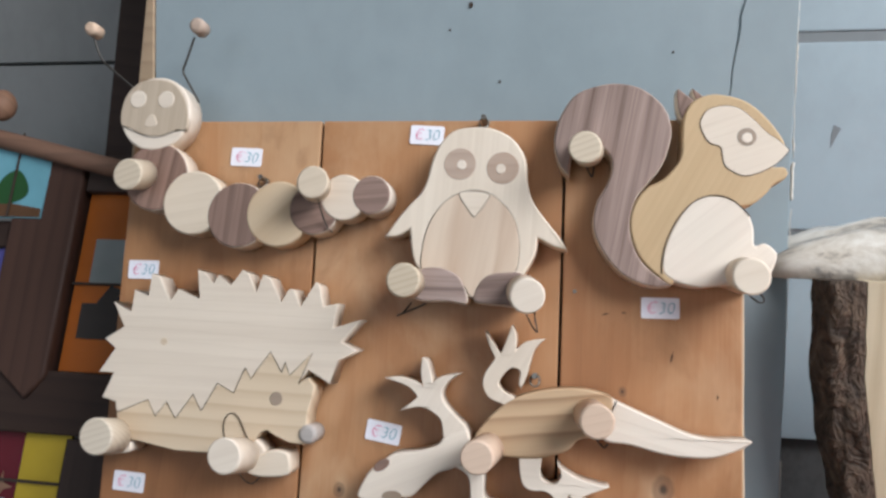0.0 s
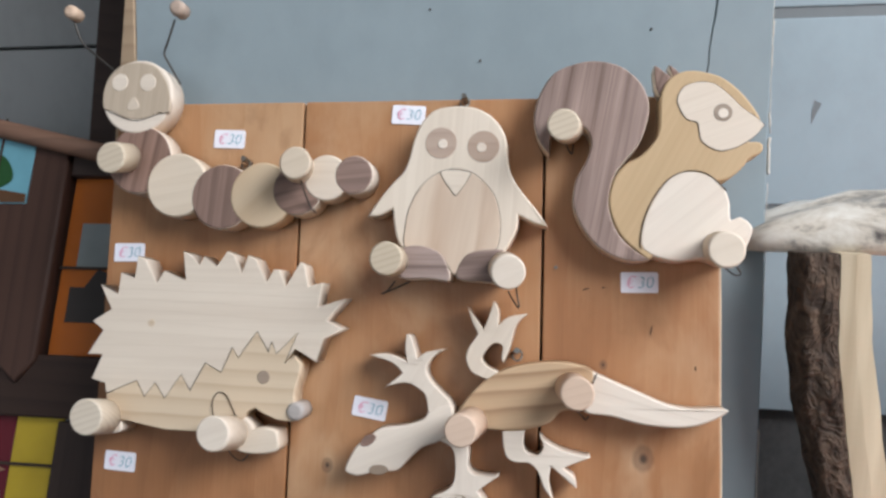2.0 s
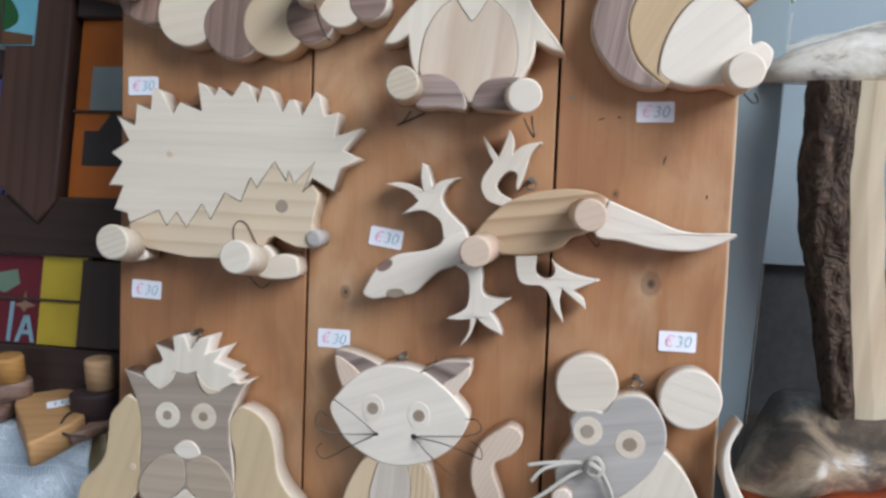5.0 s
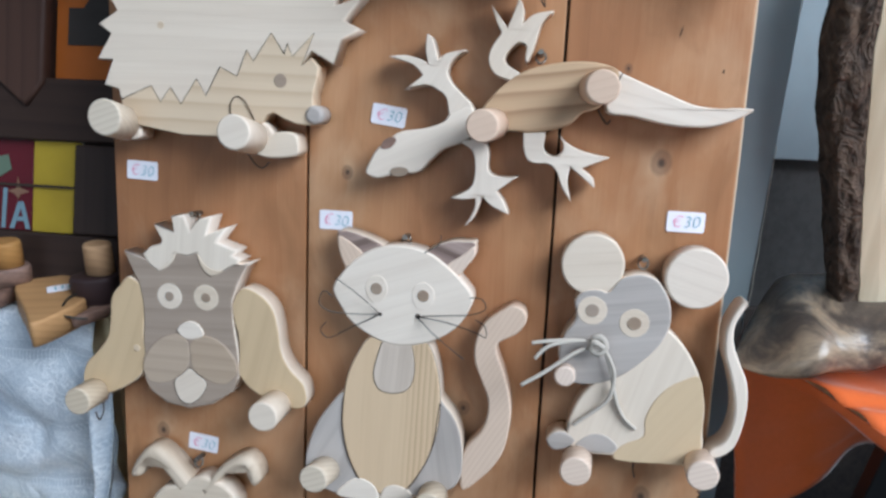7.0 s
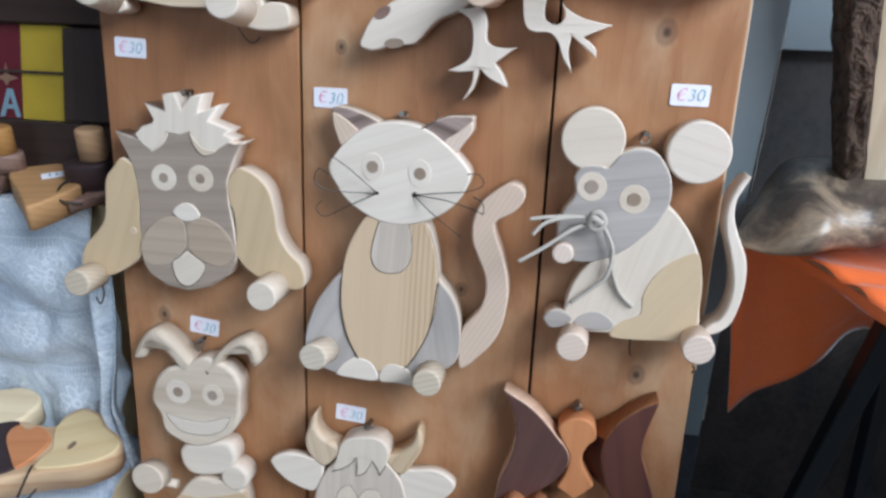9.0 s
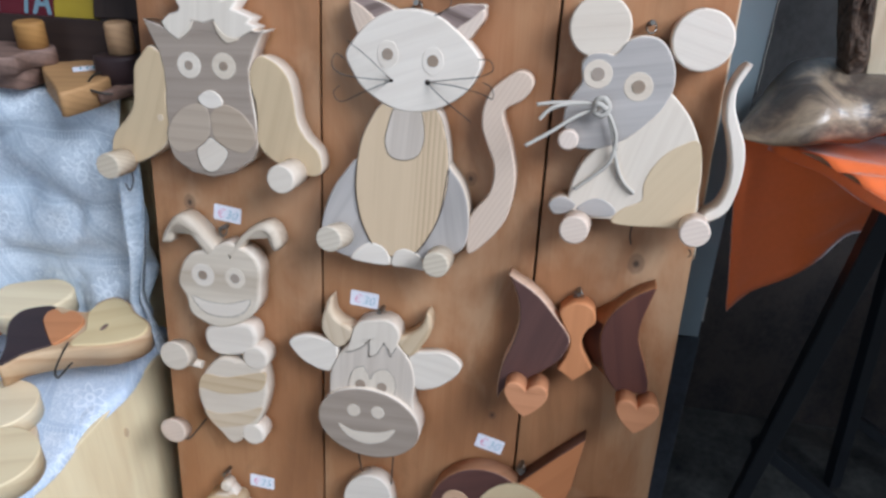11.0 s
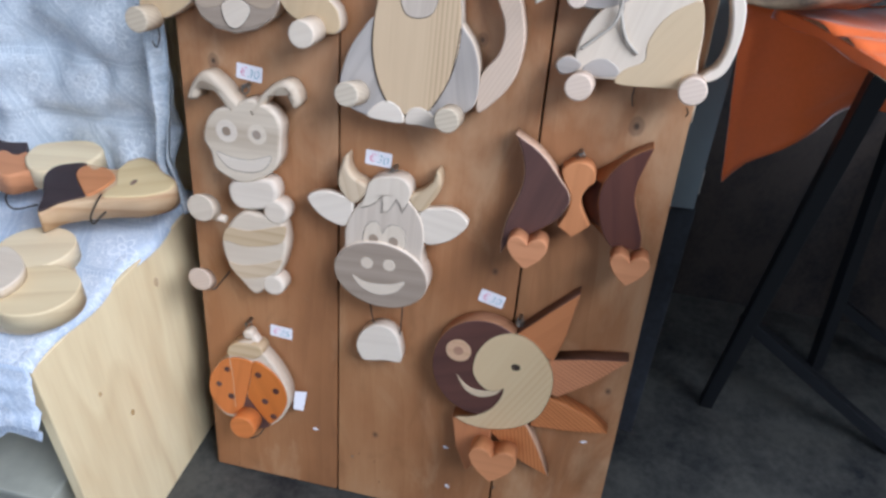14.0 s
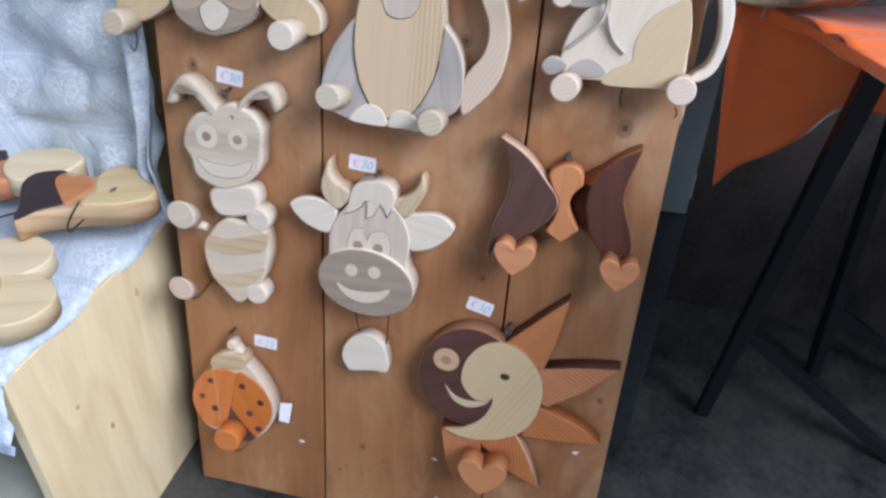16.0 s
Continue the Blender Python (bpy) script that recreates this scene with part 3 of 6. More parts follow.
def lace(name, thin, thick, open_work=0.9):
    """White lace: a lattice of open chevron bands, and in each of its cells outlined flowers on a fine net."""
    k = Nodes(name)
    uv = k.n("TexCoord").outputs["UV"]
    net = k.n("TexVoronoi", Scale=300.0)
    k.link(uv, net.inputs["Vector"])
    warp = k.math("MULTIPLY", k.math("SUBTRACT", k.noise(uv, 6.0, 2.0), 0.5), 0.25)
    sep = k.n("SeparateXYZ")
    k.link(uv, sep.inputs[0])
    u, v = sep.outputs[0], sep.outputs[1]
    fa = k.math("SUBTRACT", k.math("FRACT", k.math("ADD", k.math("DIVIDE", k.math("SUBTRACT", u, k.math("MULTIPLY", v, 0.55)), 0.125), warp)), 0.5)
    fb = k.math("SUBTRACT", k.math("FRACT", k.math("ADD", k.math("DIVIDE", v, 0.118), warp)), 0.5)
    ea, eb = k.math("ABSOLUTE", fa), k.math("ABSOLUTE", fb)
    edge = k.math("MAXIMUM", ea, eb)
    band = k.ramp(edge, (0.405, (0, 0, 0)), (0.415, (1, 1, 1)))
    rims = k.math("MULTIPLY", band, k.ramp(k.math("PINGPONG", k.math("SUBTRACT", edge, 0.405), 0.0475), (0.006, (1, 1, 1)), (0.012, (0, 0, 0))))
    slant = k.math("MULTIPLY", edge, 0.125 * 1.2)
    run = k.math("FRACT", k.math("MULTIPLY", k.math("ADD", k.math("ADD", u, v), slant), 190.0))
    slit = k.math("MULTIPLY", band, k.ramp(run, (0.40, (0, 0, 0)), (0.52, (1, 1, 1))))
    # a flower in the middle of each cell, its petals drawn by their outline, and smaller sprigs round it
    r = k.math("SQRT", k.math("ADD", k.math("MULTIPLY", fa, fa), k.math("MULTIPLY", fb, fb)))
    ang = k.math("ARCTAN2", fb, fa)
    petal = k.math("ADD", 0.155, k.math("MULTIPLY", k.math("SINE", k.math("MULTIPLY", ang, 6.0)), 0.055))
    line = k.ramp(k.math("ABSOLUTE", k.math("SUBTRACT", r, petal)), (0.016, (1, 1, 1)), (0.026, (0, 0, 0)))
    core = k.ramp(k.math("ABSOLUTE", k.math("SUBTRACT", r, 0.05)), (0.014, (1, 1, 1)), (0.022, (0, 0, 0)))
    squiggle = k.noise(uv, 75.0, 1.0, 0.5, 1.5)
    sprig = k.ramp(k.math("ABSOLUTE", k.math("SUBTRACT", squiggle, 0.5)), (0.022, (1, 1, 1)), (0.045, (0, 0, 0)))
    patch = k.ramp(k.noise(uv, 17.0, 1.0), (0.47, (0, 0, 0)), (0.56, (1, 1, 1)))
    sprig = k.math("MULTIPLY", k.math("MULTIPLY", sprig, patch), k.math("SUBTRACT", 1.0, band))
    solid = k.math("MAXIMUM", k.math("MAXIMUM", line, core), k.math("MAXIMUM", sprig, rims))
    hole = k.ramp(net.outputs["Distance"], (0.25, (0.75, 0.75, 0.75)), (0.65, (0.42, 0.42, 0.42)))
    f = k.mix(solid, hole, (1.0, 1.0, 1.0))
    f = k.mix(k.math("MULTIPLY", slit, open_work), f, (0.0, 0.0, 0.0))
    cloud = k.noise(uv, 5.0, 3.0)
    f = k.math("MULTIPLY", f, k.math("ADD", 0.55, k.math("MULTIPLY", cloud, 0.8)))
    col = k.mix(f, thin, thick)
    # soft creases pressed into the cloth
    crease = k.math("ABSOLUTE", k.math("SUBTRACT", k.noise(uv, 5.5, 2.0, 0.5, 0.4), 0.5))
    crease = k.math("POWER", k.math("MINIMUM", k.math("MULTIPLY", crease, 5.0), 1.0), 0.7)
    k.bump(k.math("ADD", k.math("MULTIPLY", f, 0.25), crease), 0.5, 0.008)
    return k.done(col, 0.85, 0.15)


# blue skylight is tinted into both colours; the shaded hanging lace has its own
LACE = lace("white_lace", (0.43, 0.54, 0.70), (0.84, 0.90, 1.0), 0.6)
HANGING_LACE = lace("hanging_lace", (0.42, 0.50, 0.58), (0.88, 0.93, 0.98), 0.6)


def rough_knob():
    bm = bmesh.new()
    bmesh.ops.create_uvsphere(bm, u_segments=16, v_segments=10, radius=0.024, matrix=Matrix.Translation((-0.325, -0.045, 0.625)) @ Matrix.Diagonal((0.85, 0.85, 1.0, 1)))
    for f in bm.faces:
        f.smooth = True
    return bm


def along(table, z):
    for (z0, x0), (z1, x1) in zip(table, table[1:]):
        if z <= z1:
            return x0 + (x1 - x0) * (z - z0) / (z1 - z0)
    return table[-1][1]


def wob(x, y, z, a=0.008, s=7.0):
    return a * noise.noise((x * s, y * s, z * s))


def low_cloth(s, t):
    # over the top, its side edge a little past the box and turned down
    x = -0.76 + 0.708 * s
    y = 0.19 - 0.428 * t
    z = 0.466 + wob(x, y, 0, 0.005, 12)
    over = max(0.0, s - 0.985) / 0.015
    return (x + 0.005 * math.sin(y * 40) * s, y, z - 0.010 * over + 0.004)


def front_cloth(s, t):
    x = -0.76 + 0.708 * s
    hem = 0.085 + 0.05 * (1 - abs(2 * ((s * 4.3) % 1) - 1)) + 0.02 * math.sin(s * 23)
    return (x + 0.01 * t * s, -0.240 - 0.03 * t + wob(x, 0, t, 0.02, 14) * t, 0.472 - hem * t)


def high_cloth(s, t):
    # down from the upper shelf in slack folds, spilling on to the low box
    x = -0.76 + (0.712 - 0.03 * t + 0.014 * math.sin(t * 11)) * s
    run = 0.72 * t
    if run < 0.30:
        return (x, 0.49 - run, 0.850 + wob(x, run, 3, 0.008, 9))
    d = run - 0.30
    fold = 0.012 * math.sin(x * 34 + 14 * d + 2 * math.sin(d * 9)) * min(1.0, d * 5) + wob(x, d, 5, 0.028, 8) + wob(x + 0.5 * d, d, 9, 0.012, 19) + 0.014 * (1 - 2.6 * abs(noise.noise((x * 8 + d * 6, d * 5 - x * 5, 2))))
    return (x, 0.172 - 0.03 * d + fold, 0.850 - d * 0.90)


cl = thing("lace_tablecloth", pose(0, 0, 0), "white lace tablecloth draped over the low box", "tablecloth")
part("top_cloth", drape(0.0012, 70, 50, low_cloth, (0.7, 0.43)), LACE, cl)
part("hanging_edge", drape(0.0012, 80, 12, front_cloth, (0.7, 0.13)), LACE, cl)
ch = thing("lace_curtain", pose(0, 0, 0), "white lace cloth hanging in folds over the tall box", "tablecloth")
part("cloth", drape(0.0012, 110, 70, high_cloth, (0.75, 0.72)), HANGING_LACE, ch)


def hanging_corner(s, t):
    # the twisted side hem, falling to the table's edge
    z = 0.80 - 0.335 * t
    cx = along(((0.46, -0.060), (0.51, -0.072), (0.555, -0.080), (0.63, -0.066), (0.81, -0.060)), z)
    return (cx + (s - 0.5) * 0.032 * (1 + 0.3 * math.sin(t * 7)), 0.150 + 0.011 * math.sin(s * 8 + t * 5) - 0.05 * max(0.0, t - 0.8), z)


part("side_hem", drape(0.0012, 14, 50, hanging_corner, (0.04, 0.35)), HANGING_LACE, ch, "twisted side hem of the lace")

# ---- dark wooden window frame with coloured panes, leaning on the tall box ----
SH = Matrix.Translation((0, 0.262, 0.90)) @ Matrix.Rotation(radians(-16), 4, "X")
shutter = thing("window_picture_frame", SH, "dark stained wooden window frame with coloured pictures, leaning back", "picture frame")


def rail(pts, front=0.02, thick=0.028, grain=0):
    return part("rail", slab(jag(pts), front, thick, 0.003), DARK_FRAME, shutter, grain=grain)


# heights along the frame from its foot, across from the post to beyond the view
rail([(-620, -40), (-62, -40), (-62, 33), (-620, 33)])
rail([(-136, 35), (-62, 35), (-62, 156), (-136, 156)], grain=90)
rail([(-620, 160), (-62, 160), (-62, 243), (-620, 243)], front=0.021)
part("rail", slab(jag([(-284, 560), (-284, 262), (-206, 204), (-181, 236), (-181, 560)]), 0.028, 0.030, 0.004), BROWN_FRAME, shutter, "dark upright with a pointed foot", 90)
rail([(-177, 500), (-62, 500), (-62, 556), (-177, 556)], front=0.022)
rail([(-620, 416), (-286, 416), (-286, 455), (-620, 455)], front=0.018)
part("bar", tube([(-0.62, -0.034, 0.640), (-0.33, -0.034, 0.577), (-0.060, -0.034, 0.516)], 0.014, 10), wood("brown_rail", (0.21, 0.10, 0.055), (0.10, 0.05, 0.03)), shutter, "rounded brown wooden bar")
part("knob", rough_knob(), wood("brown_knob", (0.26, 0.12, 0.06), (0.12, 0.06, 0.03)), shutter, "turned brown knob on the bar")


def glass(name, c, rough=0.25):
    k = Nodes(name)
    n = k.noise(k.coords((14, 14, 14), 2.0), 1.0, 3.0)
    return k.done(k.mix(n, c, tuple(v * 0.6 for v in c)), rough, 0.5)


def pane(pts, c, name, label, front=0.006):
    return part("pane", slab(jag(pts), front, 0.004, 0.0005), glass(name, c), shutter, label)


pane([(-620, 34), (-208, 34), (-208, 159), (-620, 159)], (0.16, 0.02, 0.03), "red_picture", "dark red painted picture pane")
pane([(-207, 34), (-137, 34), (-137, 159), (-207, 159)], (0.66, 0.47, 0.045), "yellow_pane", "plain yellow glass pane")
pane([(-178, 244), (-62, 244), (-62, 501), (-178, 501)], (0.55, 0.15, 0.025), "orange_pane", "orange glass pane with a grey picture")
pane([(-620, 244), (-283, 244), (-283, 415), (-620, 415)], (0.15, 0.14, 0.46), "purple_pane", "purple-blue glass pane")
pane([(-620, 456), (-235, 456), (-235, 570), (-620, 600)], (0.22, 0.52, 0.62), "blue_picture", "pale blue landscape picture pane", 0.030)
for pts, c, nm in (([(-155, 368), (-70, 368), (-70, 433), (-155, 433)], (0.33, 0.36, 0.35), "grey_print"),
                   ([(-160, 290), (-70, 290), (-70, 352), (-120, 366), (-138, 340), (-160, 340)], (0.06, 0.05, 0.045), "dark_print"),
                   ([(-241, 36), (-234, 36), (-222, 74), (-229, 74)], (0.30, 0.46, 0.54), "pale_letter_bar"),
                   ([(-216, 36), (-209.5, 36), (-221, 74), (-227, 74)], (0.30, 0.46, 0.54), "pale_letter_bar"),
                   ([(-233, 47), (-217, 47), (-218, 53), (-231, 53)], (0.30, 0.46, 0.54), "pale_letter_bar"),
                   ([(-254, 36), (-248, 36), (-246, 92), (-252, 92)], (0.30, 0.46, 0.54), "pale_letter_bar"),
                   ([(-246, 88), (-233, 92), (-230, 108), (-226, 93), (-212, 88), (-225, 84), (-229, 77), (-234, 84)], (0.36, 0.20, 0.13), "pale_star"),
                   ([(-304, 37), (-295, 37), (-295, 88), (-304, 88)], (0.26, 0.40, 0.46), "pale_letter_bar"),
                   ([(-285, 108), (-262, 104), (-240, 118), (-246, 138), (-275, 132)], (0.20, 0.28, 0.20), "pale_figure")):
    part("print", slab(jag(pts), 0.0075, 0.001, 0.0003), glass(nm, c), shutter)
part("print", slab(jag([(-420, 457), (-236, 457), (-236, 470), (-290, 478), (-420, 474)]), 0.0315, 0.001, 0.0003), glass("brown_ground", (0.16, 0.08, 0.04)), shutter)
part("print", slab(curve([(-318, 482), (-300, 476), (-278, 480), (-262, 492), (-268, 512), (-286, 528), (-308, 515)]), 0.032, 0.001, 0.0003), glass("green_tree", (0.03, 0.11, 0.035)), shutter)
for x0, x1, z in ((-620, -138, 97), (-178, -62, 367), (-620, -284, 327)):
    part("glazing_bar", box(x0 / 1000, x1 / 1000, -0.011, -0.008, z / 1000 - 0.0018, z / 1000 + 0.0018), KERF, shutter, "thin dark lead bar")
part("glazing_bar", box(-0.2875, -0.285, -0.0345, -0.0325, 0.457, 0.585), KERF, shutter, "thin dark lead bar")

# ---- trestle table, set askew, with an orange cloth ----
TABLE = Matrix.Translation((0.765, 0.215, 0)) @ Matrix.Rotation(math.atan2(0.303, 0.953), 4, "Z")  # x along the back edge, -y towards the camera
table = thing("trestle_table", pose(0, 0, 0), "trestle table with thin black steel legs", "table")
part("tabletop", box(0.034, 1.5, -0.62, -0.004, 0.842, 0.857, 0.003), PLY, table, m=TABLE)


def leg(a, b, r=0.0125, name="leg"):
    a, b = Vector(a), Vector(b)
    d = (b - a)
    bm = box(-r, r, -r, r, 0, d.length, 0.002)
    bm.transform(Matrix.Translation(a) @ d.to_track_quat("Z", "Y").to_matrix().to_4x4())
    return part(name, bm, BLACK_METAL, table)


leg((0.903, 0.396, 0.0), (0.883, 0.139, 0.834))
leg((1.150, 0.574, 0.0), (1.090, 0.555, 0.66))
leg((1.090, 0.555, 0.66), (1.075, 0.550, 0.834))
leg((1.08, -0.31, 0.0), (1.06, -0.27, 0.834))
leg((2.24, 0.06, 0.0), (2.218, 0.10, 0.834))
leg((2.07, 0.62, 0.0), (2.067, 0.576, 0.834))
leg((0.912, 0.392, 0.245), (1.254, 0.354, 0.012), 0.0115, "brace")
leg((1.140, 0.572, 0.185), (1.40, 0.57, 0.02), 0.0105, "brace")


def lip(y):
    """How far the table's side edge stands back from its corner."""
    return 0.030 * (1 - math.exp(min(0.0, y) / 0.07))


def orange_top(s, t):
    y = -0.63 + 0.635 * t
    x = lip(y) + (1.51 - lip(y)) * s
    return (x - 0.006, y, 0.8605 + wob(x, y, 0, 0.003, 10) + 0.011 * abs(noise.noise((x * 7 - y * 6, y * 22 + x * 8, 3))))


def orange_back(s, t):
    # the drop behind the table, longest at the corner
    x = 1.5 * s
    drop = along(((-0.1, 0.280), (0.0, 0.256), (0.03, 0.217), (0.085, 0.178), (0.14, 0.154), (0.18, 0.142), (0.25, 0.140), (2.0, 0.138)), x) + 0.003 * math.sin(x * 34)
    flare = max(0.0, 1 - x / 0.16)
    return (x - 0.036 * flare * (1 - t) - 0.004 + 0.010 * t * flare, 0.006 + 0.010 * math.sin(x * 40 + 1) * t + wob(x, 0, t, 0.008, 9) * t, 0.862 - drop * t)


def orange_front(s, t):
    y = -0.004 - 0.625 * s
    return (lip(y) - 0.006 - 0.002 * t + wob(0, y, t, 0.003, 12) * t, y, 0.862 - (0.012 + 0.002 * math.sin(s * 36)) * t)


oc = thing("orange_tablecloth", TABLE, "orange cloth over the trestle table with a long hanging corner", "tablecloth")
part("top_cloth", drape(0.0012, 110, 70, orange_top), ORANGE_CLOTH, oc)
part("hanging_drop", drape(0.0012, 110, 18, orange_back), ORANGE_CLOTH, oc)
part("hem", drape(0.0012, 50, 5, orange_front), ORANGE_CLOTH, oc)


# ---- rustic shelf of barked wood on the table ----
def bark():
    k = Nodes("brown_bark")
    a = k.noise(k.coords((30, 30, 24), 1.0), 1.0, 7.0, 0.7, 1.4)
    ridge = k.math("SUBTRACT", 1.0, k.math("MULTIPLY", k.math("ABSOLUTE", k.math("SUBTRACT", k.noise(k.coords((42, 42, 26), 4.0), 1.0, 3.0, 0.5, 2.2), 0.5)), 7.0))
    ridge = k.math("MAXIMUM", ridge, 0.0)
    col = k.ramp(a, (0.33, (0.016, 0.011, 0.009)), (0.50, (0.055, 0.035, 0.024)), (0.63, (0.14, 0.09, 0.058)), (0.74, (0.30, 0.215, 0.15)))
    col = k.mix(k.math("MULTIPLY", ridge, 0.40), col, (0.22, 0.155, 0.11))
    k.bump(k.math("ADD", a, k.math("MULTIPLY", ridge, 0.5)), 1.0, 0.010)
    return k.done(col, 0.75, 0.3)


def lacquered(name, low, mid, high):
    k = Nodes(name)
    a = k.noise(k.coords((13, 13, 22), 1.0), 1.0, 6.0, 0.66, 0.9)
    b = k.noise(k.coords((60, 60, 60), 1.0), 1.0, 4.0)
    col = k.ramp(a, (0.33, low), (0.47, mid), (0.64, high))
    k.bump(k.math("ADD", a, k.math("MULTIPLY", b, 0.2)), 0.45, 0.006)
    return k.done(col, 0.30, 0.5)


BARK = bark()
LACQUER = lacquered("lacquered_split_wood", (0.045, 0.035, 0.029), (0.105, 0.080, 0.062), (0.36, 0.27, 0.18))
PALE_LACQUER = lacquered("pale_lacquered_wood", (0.10, 0.085, 0.08), (0.62, 0.55, 0.46), (0.82, 0.77, 0.69))
CUT_FACE = wood("pale_cut_face", (0.68, 0.585, 0.43), (0.36, 0.27, 0.17), 24, 0.35, stain=1.5)


def rough_slab(cx, cy, cz, rx, ry, h, seed, turn=0.0):
    """A thick natural-edged slice of wood, flat below and domed above."""
    bm, n = bmesh.new(), 64
    rows = []
    for r in (1.0, 0.992, 0.975, 0.95, 0.91, 0.86, 0.79, 0.70, 0.58, 0.42, 0.24, 0.06):
        row = []
        for i in range(n):
            a = 2 * math.pi * i / n
            q = 1 + 0.10 * noise.noise((math.cos(a) * 1.7 + seed, math.sin(a) * 1.7, seed)) + 0.025 * noise.noise((math.cos(a) * 6, math.sin(a) * 6 + seed, r * 2))
            x, y = math.cos(a) * r, math.sin(a) * r
            z = h * (1 - r ** 3.5) ** 0.45 * (1 + 0.22 * noise.noise((x * 5 + seed, y * 4, 3)) + 0.09 * noise.noise((x * 14 + seed, y * 9, 7)))
            px, py, c, s = rx * q * x, ry * q * y, math.cos(radians(turn)), math.sin(radians(turn))
            row.append(bm.verts.new((cx + px * c - py * s, cy + px * s + py * c, cz + z)))
        rows.append(row)
    for a, b in zip(rows, rows[1:]):
        for i in range(n):
            bm.faces.new((a[i], a[(i + 1) % n], b[(i + 1) % n], b[i])).smooth = True
    bm.faces.new(rows[0][::-1])
    bm.faces.new(rows[-1])
    return bm


def split_log():
    """The foot: a split log lying on the table, pointed at one end, its underside lifting off."""
    crest = ((0.713, 0.882), (0.728, 0.893), (0.746, 0.910), (0.768, 0.934), (0.785, 0.945), (0.82, 0.950), (0.90, 0.957), (1.25, 0.950))
    under = ((0.713, 0.879), (0.745, 0.871), (0.80, 0.867), (0.84, 0.870), (0.875, 0.892), (0.95, 0.900), (1.25, 0.900))
    bm, n, m, rows = bmesh.new(), 70, 26, []
    for j in range(n + 1):
        x = 0.713 + 0.53 * (j / n) ** 1.25
        hi, lo = along(crest, x), along(under, x)
        f = min(1.0, (x - 0.713) / 0.09)
        deep = 0.012 + 0.085 * math.sin(f * math.pi / 2)
        cy, row = 0.165 + 0.075 * f, []
        for i in range(m):
            an = 2 * math.pi * i / m
            cs, sn = math.cos(an), math.sin(an)
            q = 1 + 0.10 * noise.noise((x * 14, cs * 1.4, sn * 1.4)) + 0.04 * noise.noise((x * 45, cs * 3, sn * 3))
            top = max(0.0, sn) ** 0.75 * (hi - lo) * 0.62 if sn > 0 else sn * (hi - lo) * 0.38
            row.append(bm.verts.new((x, cy + deep * cs * q, lo + (hi - lo) * 0.38 + top * (1 + 0.5 * (q - 1)))))
        rows.append(row)
    for p, r in zip(rows, rows[1:]):
        for i in range(m):
            bm.faces.new((p[i], p[(i + 1) % m], r[(i + 1) % m], r[i])).smooth = True
    bm.faces.new(rows[0][::-1])
    bm.faces.new(rows[-1])
    return bm


rustic = thing("rustic_shelf", pose(0, 0, 0), "rustic shelf of barked slab wood with a lacquered domed top", "shelf")
part("foot_slab", split_log(), LACQUER, rustic, "lacquered natural-edged foot slab")
part("top_slab", rough_slab(1.185, 0.30, 1.302, 0.455, 0.135, 0.072, 8.7), PALE_LACQUER, rustic, "lacquered natural-edged domed top")


def upright():
    # bark on the side towards the display, pale cut face to the front
    bark_bm, cut_bm = bmesh.new(), bmesh.new()
    n, m = 60, 16
    left = ((0.90, 0.818), (0.97, 0.802), (1.06, 0.782), (1.15, 0.760), (1.20, 0.753), (1.32, 0.752))
    seam = ((0.90, 0.844), (0.97, 0.834), (1.09, 0.815), (1.21, 0.800), (1.32, 0.799))
    right = ((0.90, 0.884), (1.036, 0.859), (1.097, 0.849), (1.214, 0.832), (1.32, 0.825))
    ra, rc = [], []
    for j in range(n + 1):
        z = 0.90 + 0.404 * j / n
        x0 = along(left, z) + 0.006 + 0.0025 * noise.noise((z * 30, 2, 1)) + 0.001 * noise.noise((z * 110, 2, 1))
        x1 = along(seam, z) + 0.0016 * noise.noise((z * 45, 7, 1))
        x2 = along(right, z) + 0.002 * noise.noise((z * 22, 9, 2))
        row = []
        for i in range(m + 1):
            f = i / m
            x = x1 + (x0 - x1) * f
            ridge = 0.007 * abs(noise.noise((x * 60, 5, z * 22))) + 0.004 * noise.noise((x * 130, 1, z * 50))
            row.append((x, 0.2 - ridge * min(1.0, f * 6) + 0.03 * max(0.0, f - 0.72) ** 2 / 0.08))
        row += [(x0 + 0.014, 0.27), (x1, 0.30)]
        ra.append([bark_bm.verts.new((x, y, z)) for x, y in row])
        rc.append([cut_bm.verts.new((x, y, z)) for x, y in ((x1 + 0.0005, 0.1995), (x1 + (x2 - x1) * 0.5, 0.1985 + 0.0012 * noise.noise((z * 14, 4, 4))), (x2, 0.200), (x2 + 0.004, 0.30), (x1 + 0.0005, 0.30))])
    for bm, rows in ((bark_bm, ra), (cut_bm, rc)):
        k = len(rows[0])
        for a, b in zip(rows, rows[1:]):
            for i in range(k):
                bm.faces.new((a[i], a[(i + 1) % k], b[(i + 1) % k], b[i])).smooth = bm is bark_bm
        bm.faces.new(rows[0][::-1])
        bm.faces.new(rows[-1])
    return bark_bm, cut_bm


ub, uc = upright()
part("upright", uc, CUT_FACE, rustic, "pale cut face of the upright", 88)
part("bark", ub, BARK, rustic, "dark rough bark side")


# ---- wooden coat hooks ----
D, TH = 0.033, 0.027  # a face stands 33 mm out of the board, sawn from 27 mm wood


def hook(kind, at, label):
    ob = thing(kind + "_coat_hook", BOARD @ pose(at[0], 0, at[1]), label, "coat hook", "wooden coat hooks on the board")
    return ob


